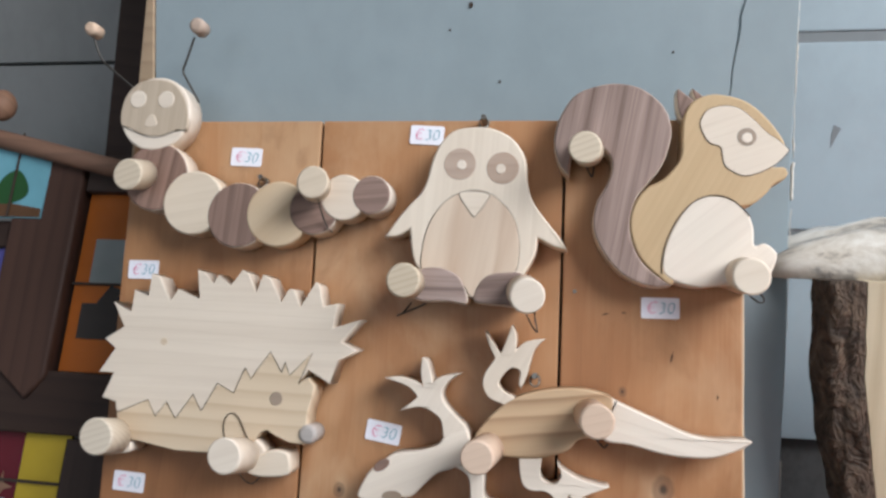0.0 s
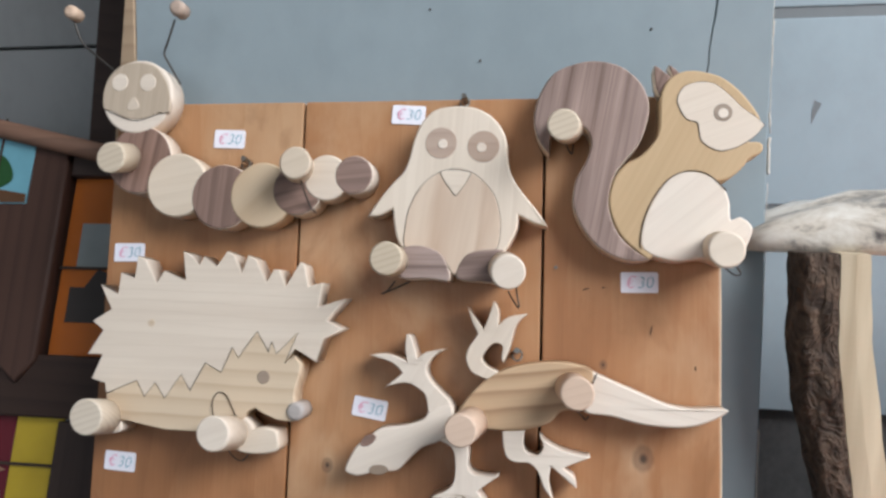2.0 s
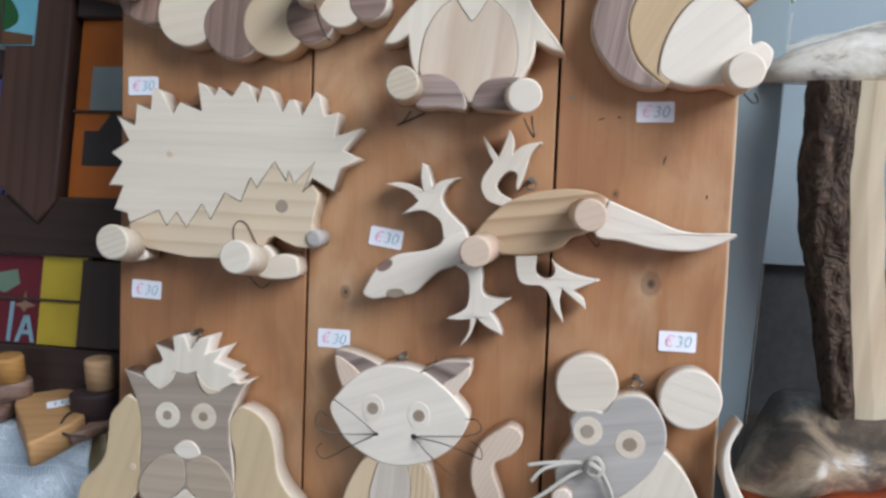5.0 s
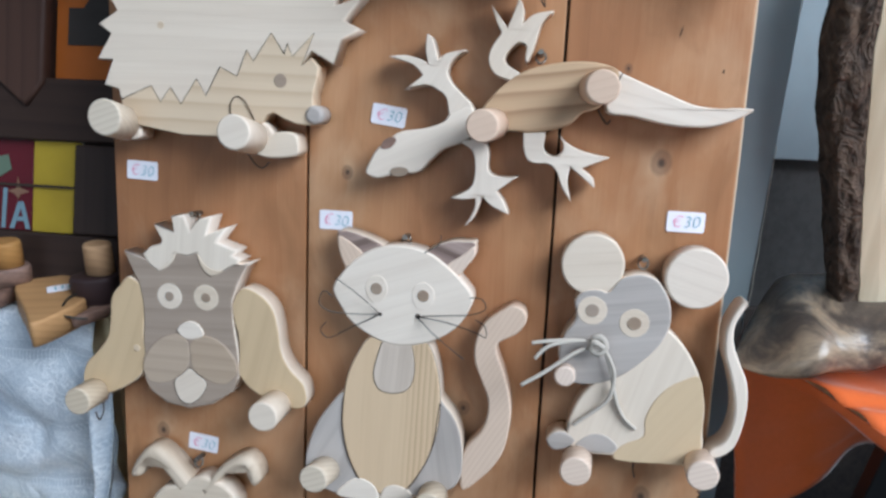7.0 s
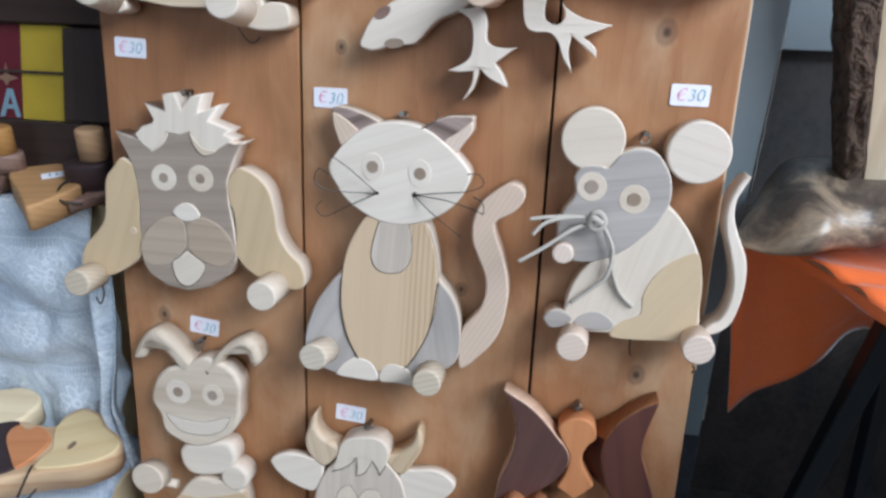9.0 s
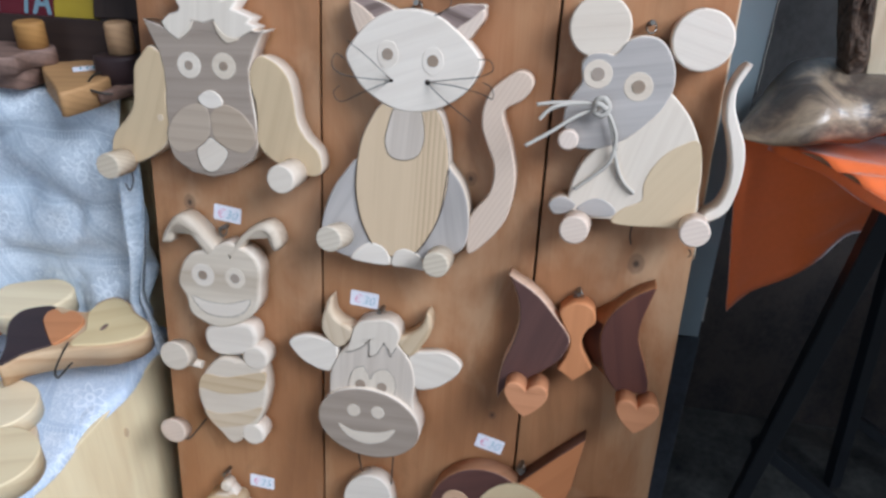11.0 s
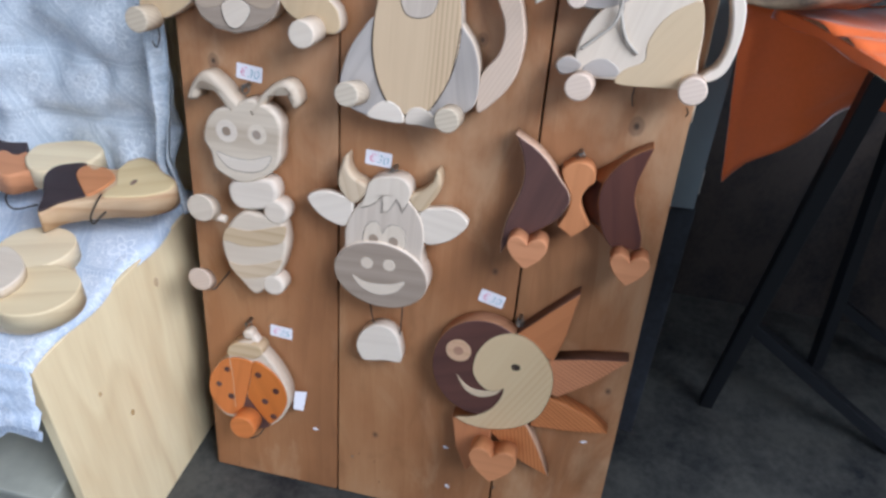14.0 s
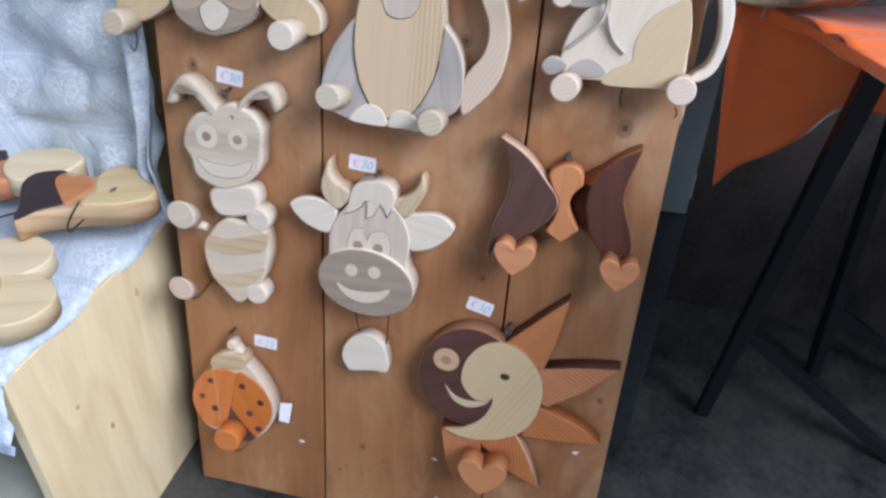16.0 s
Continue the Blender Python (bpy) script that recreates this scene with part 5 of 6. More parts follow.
part("saw_cut", tube(bend([(0.054, -0.034, -0.017), (0.047, -0.034, -0.071), (0.032, -0.034, -0.105), (0.016, -0.034, -0.127)]), 0.0006, 5), KERF, o)
inlay(o, "bib", curve([(-9, 51), (-18, 28), (-21, 8), (-14, -7), (2, -10), (17, -4), (24, 13), (23, 35), (15, 54)]), PALE_GREY, 85, 1.8)
cut(o, "foot", curve([(-62, -139), (-48, -121), (-32, -115), (-16, -123), (-12, -142), (-38, -143)], 4), BIRCH, 10, 1.6)
cut(o, "foot", curve([(-10, -142), (-6, -124), (8, -118), (25, -125), (33, -143), (10, -143)], 4), BIRCH, 10, 1.6)
cut(o, "ear", curve([(-65, 166), (-40, 164), (-11, 150), (-30, 136), (-52, 125), (-60, 144)], 4), TAIL, 20, -1.0)
cut(o, "inner_ear", curve([(-65, 161), (-51, 156), (-35, 142), (-44, 133), (-54, 124), (-63, 143)], 4), STRIPE, 120, 0)
cut(o, "ear", curve([(32, 149), (53, 162), (72, 164), (84, 163), (79, 150), (58, 135)], 4), TAIL, -20, -1.0)
cut(o, "inner_ear", curve([(82, 160), (84, 150), (76, 138), (66, 126), (54, 137), (69, 149)], 4), STRIPE, 60, 0)
cut(o, "head", curve([(-69, 103), (-60, 120), (-46, 136), (-27, 149), (-6, 155), (15, 155), (37, 149), (55, 137), (71, 123), (84, 106), (80, 89), (67, 70), (46, 55), (22, 47), (-3, 46), (-25, 53), (-47, 67), (-59, 82)]), BIRCH, 20, 2.4)
for q in ((-20, 107, 12), (31, 103, 12)):
    part("eye", slab(oval(q[0], q[1], q[2], q[2] * 1.25, 24), D + 0.0030, 0.003, 0.0003), BIRCH, o)
    part("pupil", slab(oval(q[0], q[1], 6.5, n=20), D + 0.0034, 0.003, 0.0003), GREY, o)
for w in ([(-0.015, -0.036, 0.079), (-0.038, -0.048, 0.103), (-0.060, -0.055, 0.120)], [(-0.015, -0.036, 0.079), (-0.043, -0.050, 0.081), (-0.065, -0.060, 0.085), (-0.075, -0.062, 0.094), (-0.071, -0.060, 0.106), (-0.061, -0.058, 0.100)], [(-0.015, -0.036, 0.079), (-0.043, -0.050, 0.066), (-0.065, -0.058, 0.055), (-0.074, -0.060, 0.064), (-0.068, -0.058, 0.072)],
          [(0.025, -0.036, 0.080), (0.059, -0.048, 0.087), (0.085, -0.055, 0.092), (0.100, -0.058, 0.100), (0.096, -0.058, 0.110), (0.084, -0.055, 0.110)], [(0.025, -0.036, 0.080), (0.060, -0.050, 0.080), (0.091, -0.060, 0.075), (0.102, -0.060, 0.071), (0.100, -0.058, 0.082), (0.090, -0.055, 0.087)], [(0.025, -0.036, 0.080), (0.049, -0.050, 0.064), (0.080, -0.056, 0.044)],
          [(0.031, -0.036, 0.150), (0.045, -0.030, 0.159), (0.046, -0.025, 0.168)]):
    part("whisker", tube(bend(w), 0.0006, 5), WIRE, o, "thin dark wire whisker")
for q in ((-15, 79, 2), (26, 80, 3)):
    part("whisker_hole", slab(oval(*q, n=12), D + 0.0028, 0.001, 0.0002), KERF, o)
peg(o, -78, -105, 16, 0.035, root=(-74, -110))
peg(o, 51, -121, 16, 0.035, root=(51, -125))
hanger(o, 6, 157)

# mouse
at = (0.602, 0.890)
o = hook("mouse", at, "mouse coat hook with round pale ears and a bow of string")
cut(o, "tail", curve([(101, 85), (96, 73), (91, 60), (92, 42), (100, 22), (109, 2), (112, -22), (110, -47), (104, -69), (91, -81), (77, -84), (81, -75), (94, -63), (100, -42), (99, -18), (92, 9), (85, 29), (83, 53), (88, 71), (95, 83)]), BIRCH, 90, 2)
cut(o, "ear", oval(-53, 112, 32), BIRCH, 5, -0.5)
cut(o, "ear", oval(50, 105, 31), BIRCH, -15, -0.5)
cut(o, "body", curve([(25, 50), (41, 38), (54, 21), (65, -2), (71, -27), (72, -54), (72, -79), (47, -89), (-11, -92), (-41, -93), (-62, -86), (-66, -67), (-60, -42), (-49, -22), (-31, -5), (-4, 13), (13, 35)]), BIRCH, 75, 0)
inlay(o, "haunch", curve([(63, 3), (70, -26), (71, -57), (70, -90), (36, -95), (-14, -96), (-7, -79), (13, -67), (13, -48), (20, -28), (32, -12), (48, -1)], 4), PLAIN_PINE, 55, 0.9, line=0.0)
cut(o, "head", curve([(-68, 74), (-59, 85), (-44, 87), (-35, 86), (-24, 100), (-8, 106), (9, 103), (21, 90), (28, 72), (28, 52), (20, 33), (7, 17), (-11, 0), (-31, -11), (-53, -16), (-68, -13), (-77, 0), (-81, 18), (-76, 38), (-66, 55)]), ASH_BLUE, 10, 1.4)
for q in ((-50, 65, 15), (-7, 55, 15)):
    eye(o, *q, BIRCH, GREY, None, 7, lift=1.8)
part("nose", slab(oval(-73, -5, 11), 0.046, 0.02, 0.002), STRIPE, o, "round striped nose", 70)
part("saw_cut", tube(bend([(-0.021, -0.034, -0.005), (-0.019, -0.034, -0.029), (-0.014, -0.034, -0.044), (0.003, -0.034, -0.059)]), 0.0006, 5), KERF, o)
cut(o, "foot", curve([(-87, -83), (-81, -74), (-69, -71), (-56, -79), (-64, -89), (-79, -93)], 4), ASH_BLUE, 0, 0.5)
cut(o, "foot", curve([(-56, -83), (-43, -71), (-28, -69), (-13, -79), (-17, -89), (-46, -91)], 4), ASH_BLUE, 0, 0.9)
for w in ([(-0.042, -0.042, 0.034), (-0.064, -0.048, 0.036), (-0.090, -0.055, 0.035), (-0.109, -0.058, 0.032)], [(-0.042, -0.042, 0.033), (-0.064, -0.050, 0.036), (-0.092, -0.058, 0.030), (-0.105, -0.062, 0.017)], [(-0.042, -0.042, 0.032), (-0.066, -0.052, 0.023), (-0.093, -0.060, 0.004), (-0.117, -0.066, -0.011)],
          [(-0.038, -0.044, 0.031), (-0.029, -0.044, 0.017), (-0.023, -0.043, -0.001), (-0.027, -0.042, -0.026), (-0.043, -0.040, -0.044), (-0.060, -0.038, -0.060)], [(-0.036, -0.044, 0.031), (-0.027, -0.042, 0.004), (-0.019, -0.038, -0.027), (-0.010, -0.036, -0.046), (0.004, -0.035, -0.059)]):
    part("string", tube(bend(w), 0.0021, 7), STRING, o, "twisted cotton string")
part("string_knot", tube(bend([(-0.049, -0.044, 0.030), (-0.048, -0.050, 0.040), (-0.040, -0.052, 0.042), (-0.035, -0.052, 0.033), (-0.041, -0.052, 0.025), (-0.049, -0.050, 0.028), (-0.047, -0.054, 0.037), (-0.037, -0.054, 0.032)]), 0.0032, 8), STRING, o, "string knot")
peg(o, -56, -98, 16, 0.035, mat=STRIPE, root=(-53, -101))
peg(o, 69, -87, 16, 0.035, mat=STRIPE, root=(72, -90))
hanger(o, -1, 114)
loop(o, [(0.010, -0.009, -0.103), (0.009, -0.010, -0.115), (0.012, -0.007, -0.127)])
loop(o, [(0.067, -0.062, -0.107), (0.071, -0.056, -0.114), (0.070, -0.050, -0.120)])

# ant
at = (0.097, 0.573)
o = hook("ant", at, "ant coat hook with curled antennae, striped round body and pegs")
cut(o, "antenna", curve([(-72, 130), (-67, 146), (-53, 166), (-37, 171), (-19, 160), (-4, 144), (7, 129), (-7, 116), (-19, 130), (-33, 146), (-45, 151), (-52, 143), (-59, 131)], 4), ANT_WOOD, 130, 1.5, bevel=0.008)
cut(o, "antenna", curve([(18, 120), (27, 136), (43, 155), (61, 169), (76, 172), (88, 162), (93, 145), (84, 135), (77, 145), (72, 155), (60, 155), (45, 141), (32, 121)], 4), ANT_WOOD, 50, 1.5, bevel=0.008)
cut(o, "body", curve([(-35, -76), (-18, -45), (2, -28), (23, -28), (45, -29), (61, -36), (67, -62), (65, -87), (55, -118), (39, -142), (14, -165), (-7, -148), (-27, -122), (-35, -100)]), BIRCH, 0, -0.4, bevel=0.005)
cut(o, "neck", curve([(-20, 8), (-8, 19), (13, 25), (43, 28), (54, 17), (54, -1), (41, -16), (19, -23), (-3, -24), (-17, -13)]), BIRCH, 0, 0, bevel=0.006)
cut(o, "head", curve([(-46, 101), (-32, 119), (-14, 126), (7, 136), (21, 141), (37, 137), (54, 129), (65, 110), (63, 85), (61, 60), (48, 39), (26, 24), (2, 17), (-22, 24), (-38, 36), (-42, 57), (-52, 76)]), ANT_WOOD, 0, 0.8, bevel=0.004, side=BIRCH)
cut(o, "paw", oval(52, -21, 19), BIRCH, 0, 0.6, bevel=0.005)
inlay(o, "stripe", curve([(-34, -79), (-24, -57), (9, -57), (61, -41), (66, -53), (56, -71), (7, -84), (-27, -80)], 4), BAND_PINE, 0, 0.5, line=0.0)
inlay(o, "stripe", curve([(-27, -115), (-4, -117), (33, -107), (59, -96), (51, -115), (32, -130), (-5, -140), (-18, -132)], 4), BAND_PINE, 0, 0.5, line=0.0)
cut(o, "foot", oval(43, -143, 18), BIRCH, 0, 0.4, bevel=0.005)
for q in ((-15, 92, 16), (30, 93, 14)):
    eye(o, *q, BIRCH if q[0] < 0 else MAPLE, GREY, None, 6.5, lift=1.0)
inlay(o, "mouth", curve([(-32, 60), (-11, 55), (19, 55), (49, 65), (41, 47), (22, 37), (-7, 36), (-23, 45)], 4), BIRCH, 0, 1.3, line=0.0006)
peg(o, -48, -17, 21, mat=BIRCH, root=(-55, -29), out=0.03)
peg(o, -60, -136, 19, mat=STRIPE, root=(-70, -153), out=0.03)
loop(o, [(-0.067, -0.040, -0.161), (-0.058, -0.030, -0.171), (-0.050, -0.022, -0.162), (-0.036, -0.016, -0.142)], 0.0013)
part("arm", tube([(-0.062, -0.020, -0.048), (-0.033, -0.020, -0.051)], 0.006, 8), BIRCH, o, "short wooden dowel arm")
hanger(o, 6, 148)

# cow
at = (0.303, 0.516)
o = hook("cow", at, "cow head coat hook with grey muzzle, horns and hanging bell")
cut(o, "ear", curve([(-106, 68), (-87, 80), (-62, 80), (-40, 72), (-40, 49), (-51, 32), (-75, 37), (-93, 48)], 4), BIRCH, 20, -2, thick=0.012)
cut(o, "ear", curve([(57, 71), (83, 82), (106, 82), (125, 68), (117, 50), (94, 31), (65, 27)], 4), BIRCH, -10, -2, thick=0.012)
cut(o, "horn", curve([(-49, 139), (-58, 118), (-61, 97), (-54, 81), (-37, 69), (-19, 87), (-18, 98), (-37, 108), (-46, 120)], 4), BAND_PINE, 100, -1, bevel=0.0045)
cut(o, "horn", curve([(77, 135), (72, 118), (58, 103), (40, 92), (49, 75), (62, 72), (72, 86), (83, 107), (83, 127)], 4), BAND_PINE, 60, -1, bevel=0.0045)
cut(o, "head", curve([(-49, 14), (-45, 42), (-29, 71), (-8, 87), (23, 93), (44, 84), (60, 62), (66, 36), (64, 8), (58, -19), (-40, -36)]), PALE_GREY, 88, 0)
cut(o, "forelock", jag([(-27, 66), (-21, 84), (-16, 104), (-9, 112), (2, 116), (25, 120), (36, 116), (43, 108), (45, 97), (41, 84), (33, 68), (30, 78), (24, 88), (20, 77), (16, 69), (10, 65), (4, 64), (5, 76), (4, 86), (-3, 78), (-13, 71)]), BIRCH, 88, 0.9, bevel=0.002)
part("saw_cut", tube([(-0.026, -0.034, 0.066), (-0.013, -0.034, 0.071), (-0.002, -0.034, 0.079), (0.004, -0.034, 0.087), (0.005, -0.034, 0.077), (0.004, -0.034, 0.064), (0.010, -0.034, 0.066), (0.016, -0.034, 0.070), (0.025, -0.034, 0.088), (0.030, -0.034, 0.078), (0.034, -0.034, 0.069), (0.041, -0.034, 0.084)], 0.00035, 5), KERF, o)
inlay(o, "eye_patch", jag([(-22, 6), (-22, 25), (-18, 39), (-11, 47), (-2, 49), (3, 41), (7, 31), (11, 41), (18, 47), (30, 48), (38, 40), (41, 28), (40, 14), (33, 5)]), BIRCH, 85, 0.6, line=0.0006)
for q in ((-6, 22, 7), (23, 22, 7)):
    part("pupil", slab(oval(*q, n=18), D + 0.0012, 0.003, 0.0003), GREY, o)
cut(o, "muzzle", oval(7, -33, 70, 52, 44, -4), GREY, 2, 7)
for q in ((-13, -15, 9), (20, -13, 9)):
    part("nostril", slab(oval(*q, n=18), D + 0.0076, 0.003, 0.0003), BIRCH, o, "pale round nostril")
part("mouth", slab(curve([(-34, -39), (-12, -47), (22, -44), (44, -36), (31, -55), (6, -64), (-19, -57)], 4), D + 0.0076, 0.003, 0.0003), BIRCH, o, "pale smiling mouth")
part("string", tube(bend([(-0.012, -0.020, -0.093), (-0.010, -0.018, -0.114), (-0.004, -0.018, -0.136)]), 0.0012, 5), KERF, o, "dark cord")
part("string", tube(bend([(0.038, -0.020, -0.083), (0.037, -0.018, -0.109), (0.036, -0.018, -0.142)]), 0.0012, 5), KERF, o, "dark cord")
part("bell", slab(curve([(-30, -169), (-25, -147), (-8, -129), (11, -124), (28, -131), (38, -148), (42, -183), (16, -187), (-15, -193), (-24, -185)], 4), 0.030, 0.022, 0.002), BIRCH, o, "pale half-round wooden bell", 5)
hanger(o, 14, 118)

# butterfly
at = (0.566, 0.631)
o = hook("butterfly", at, "butterfly coat hook with rosewood wings, cherry body and heart pegs")
cut(o, "wing", curve([(-88, 86), (-88, 86), (-75, 79), (-61, 71), (-47, 60), (-34, 46), (-23, 33), (-13, 21), (-8, 8), (-12, -7), (-21, -22), (-37, -37), (-58, -52), (-79, -65), (-89, -84), (-89, -84), (-90, -62), (-86, -32), (-78, -8), (-72, 17), (-71, 36), (-74, 54), (-80, 70)], 4), ROSEWOOD, 70, 0, side=SAP_EDGE)
# the inner edge of the other wing is sawn aslant and leaves a brown flank
wing_face = curve([(82, 92), (82, 92), (70, 86), (55, 75), (41, 60), (32, 44), (27, 28), (27, 11), (31, -7), (36, -24), (44, -38), (55, -49), (70, -48), (91, -49), (91, -49), (90, -31), (84, -12), (77, 6), (71, 24), (71, 45), (76, 67)], 4)
wing = slab(wing_face, D, TH, 0.0022)
for q in wing.verts:
    deep = min(1.0, max(0.0, (D - 0.003 + q.co.y) / (TH - 0.003)))
    bulge = max(0.0, 1 - ((q.co.z - 0.004) / 0.058) ** 2) * max(0.0, min(1.0, (0.062 - q.co.x) / 0.03))
    q.co.x -= 0.028 * bulge * deep ** 0.7
part("wing", wing, ROSEWOOD, o, "", 100, side=BROWN_EDGE)
cut(o, "body", curve([(-24, 43), (-20, 52), (-9, 59), (5, 60), (16, 52), (19, 37), (11, 27), (6, 14), (8, 0), (15, -13), (22, -24), (22, -24), (13, -34), (1, -45), (1, -45), (-9, -38), (-19, -31), (-19, -31), (-11, -14), (-8, 2), (-9, 14), (-16, 26)], 4), CHERRY, 88, -1.0)


def heart(u, v, s):
    half = [(3, 9), (8, 11.5), (13, 10), (15.8, 5), (14.5, -1), (9.5, -8.5)]
    pts = [(0, 5.5), (0, 5.5)] + half + [(0, -16.5), (0, -16.5)] + [(-x, y) for x, y in half[::-1]]
    return curve([(u + s * 0.062 * x, v + s * 0.062 * y) for x, y in pts], 4)


def heart_peg(ob, u, v, s, out=0.04, mat=None):
    hp = part("heart_peg", slab(heart(u, v, s), D + out, 0.030, 0.0016), mat or CHERRY, ob, "heart-shaped cherry peg")
    part("peg_stem", slab(oval(u, v + 2, 7, n=16), D + out - 0.029, out - 0.026, 0.001), CHERRY, hp)


heart_peg(o, -53, -61, 27, 0.027)
heart_peg(o, 79, -62, 25.5, 0.027)
hanger(o, -4, 61)

# ladybird
at = (0.072, 0.189)
o = hook("ladybird", at, "orange spotted ladybird coat hook with a pale edge")
cut(o, "body", curve([(-18, 86), (-4, 116), (21, 124), (42, 111), (68, 80), (85, 44), (86, 11), (72, -19), (52, -39), (28, -52), (2, -40), (-34, -34), (-54, 2), (-54, 36), (-38, 67)]), BIRCH, 10, -1.5)
cut(o, "head", curve([(-16, 94), (-13, 111), (2, 120), (24, 123), (40, 122), (45, 108), (30, 96), (6, 94)], 4), BAND_PINE, 0, 1.2)
inlay(o, "wing_case", curve([(-17, 86), (-34, 72), (-52, 39), (-53, 4), (-36, -24), (-18, -30), (2, -15), (12, 18), (21, 56), (27, 88), (27, 88), (6, 92)], 4), ORANGE_STAIN, 80, 1.0, line=0.0)
inlay(o, "wing_case", curve([(28, 89), (44, 88), (66, 72), (82, 44), (83, 14), (69, -16), (53, -34), (53, -34), (36, -14), (22, 6), (14.5, 21), (22.5, 55)], 4), ORANGE_STAIN, 110, 1.6, line=0.0)
inlay(o, "underside", curve([(15, 22), (32, -7), (53, -35), (29, -49), (4, -34), (2, -16)], 4), ROSEWOOD, 0, 0.6, line=0.0)
part("seam", tube(bend([(-0.013, -0.0342, 0.087), (-0.010, -0.0342, 0.054), (-0.009, -0.0342, 0.018), (-0.009, -0.0342, -0.012)]), 0.0005, 5), PLAIN_PINE, o, "pale glued seam")
for q in ((-19, 65, 5), (-36, 31, 5), (-15, 10, 6), (36, 66, 6), (66, 40, 6), (46, 14, 6), (60, -15, 6)):
    part("spot", slab(oval(*q, n=14), D + 0.0021, 0.002, 0.0003), ROSEWOOD, o, "dark round spot")
peg(o, 16, -28, 22, out=0.03, mat=ORANGE_STAIN)
part("antenna_ball", slab(oval(18, 135, 9), 0.028, 0.018, 0.004), BIRCH, o)
cut(o, "antenna", curve([(20, 136), (31, 130), (43, 105), (39, 87), (26, 106)], 3), BIRCH, 60, -8, thick=0.015)
loop(o, [(0.008, -0.025, -0.084), (0.022, -0.020, -0.079), (0.031, -0.014, -0.066)], 0.001)
hanger(o, 13, 146)

# sun and moon
at = (0.501, 0.326)
o = hook("sun_and_moon", at, "sun and moon coat hook with rosewood disc and orange rays")
for pts, g, mat, edge in (([(14, 96), (51, 136), (92, 178), (83, 104), (72, 60), (43, 66)], 50, PLAIN_ORANGE, DARK_EDGE),
                          ([(62, 60), (118, 74), (175, 83), (131, 33), (84, -4), (68, 5)], -27, ORANGE_FIR, DARK_EDGE),
                          ([(69, -5), (99, -13), (136, -28), (168, -51), (108, -62), (52, -66)], -35, ORANGE_FIR, None),
                          ([(-13, -85), (47, -65), (68, -103), (93, -158), (48, -140), (14, -113)], -80, ORANGE_FIR, SAP_EDGE),
                          ([(-68, -77), (-6, -82), (-4, -113), (-13, -150), (-39, -184), (-58, -138)], -100, PLAIN_ORANGE, None)):
    cut(o, "ray", jag(pts), mat, g, -3, side=edge)
cut(o, "night_disc", oval(-32, 23, 75, 86, 48), ROSEWOOD, 20, -1, side=BROWN_EDGE)
inlay(o, "moon_face", curve([(-44, 24), (-39, 56), (-21, 83), (6, 96), (36, 89), (63, 62), (75, 32), (74, -6), (59, -47), (27, -73), (-10, -84), (-41, -83), (-64, -74), (-64, -74), (-34, -65), (-9, -44), (3, -20), (6, -2), (6, -2), (-9, -11), (-24, -8), (-37, 5)], 4), MOON_FIR, 62, 1.0)
inlay(o, "lip", curve([(-67, 7), (-67, 7), (-56, -6), (-41, -14), (-21, -14), (4, -4), (4, -4), (-7, -18), (-30, -27), (-53, -18)], 4), PLAIN_PINE, 0, 0.4, line=0.0)
part("eye", slab(oval(19, 40, 7, 5.6, 20), D + 0.0014, 0.002, 0.0003), KERF, o, "dark oval eye")
eye(o, -68, 50, 19, SAP_EDGE, BROWN_EDGE, None, 7.5, lift=0.3)
heart_peg(o, 5, -117, 37)
hanger(o, 15, 105)

# ---- price tags ----
TAG_W, TAG_H = 0.038, 0.0215


def lettering(text, size, mat, parent, x, z, y=-0.0006):
    cu = bpy.data.curves.new("lettering", "FONT")
    cu.body, cu.size, cu.extrude, cu.offset, cu.shear = text, size, 0.00005, -0.00042, 0.18
    tmp = bpy.data.objects.new("lettering", cu)
    scene.collection.objects.link(tmp)
    dg = bpy.context.evaluated_depsgraph_get()
    me = bpy.data.meshes.new_from_object(tmp.evaluated_get(dg))
    bpy.data.objects.remove(tmp)
    me.transform(Matrix.Rotation(radians(90), 4, "X"))
    me.materials.clear()
    me.materials.append(mat)
    ob = new("lettering", me)
    ob.parent = parent
    ob.matrix_basis = pose(x, y, z, 0, random.uniform(-4, 4), 0)
    return ob


def tag(at, tilt, price, w=TAG_W, h=TAG_H):
    ob = thing("price_tag", BOARD @ pose(at[0], -0.0008, at[1], 0, tilt, 0), "small white price tag with handwritten " + ("thirty" if price == "30" else "twenty-five") + " euros", "price tag", "price tags on the board")
    c = 0.0022
    corners = [(sx * (w / 2 - c) + c * math.cos(a), sz * (h / 2 - c) + c * math.sin(a)) for sx, sz, a0 in ((1, 1, 0), (-1, 1, 90), (-1, -1, 180), (1, -1, 270)) for a in (radians(a0 + 30 * i) for i in range(4))]
    bm = slab([Vector(q) for q in corners], 0.0006, 0.0004, 0.0001)
    card = part("card", bm, PAPER, ob)
    tagged(lettering("\u20ac", h * 0.80, RED_INK, card, -w * 0.40, -h * 0.26, -0.0012), "red handwritten euro sign")
    tagged(lettering(price, h * 0.80, TEAL_INK, card, -w * 0.08, -h * 0.27, -0.0012), "teal handwritten number")
    return ob


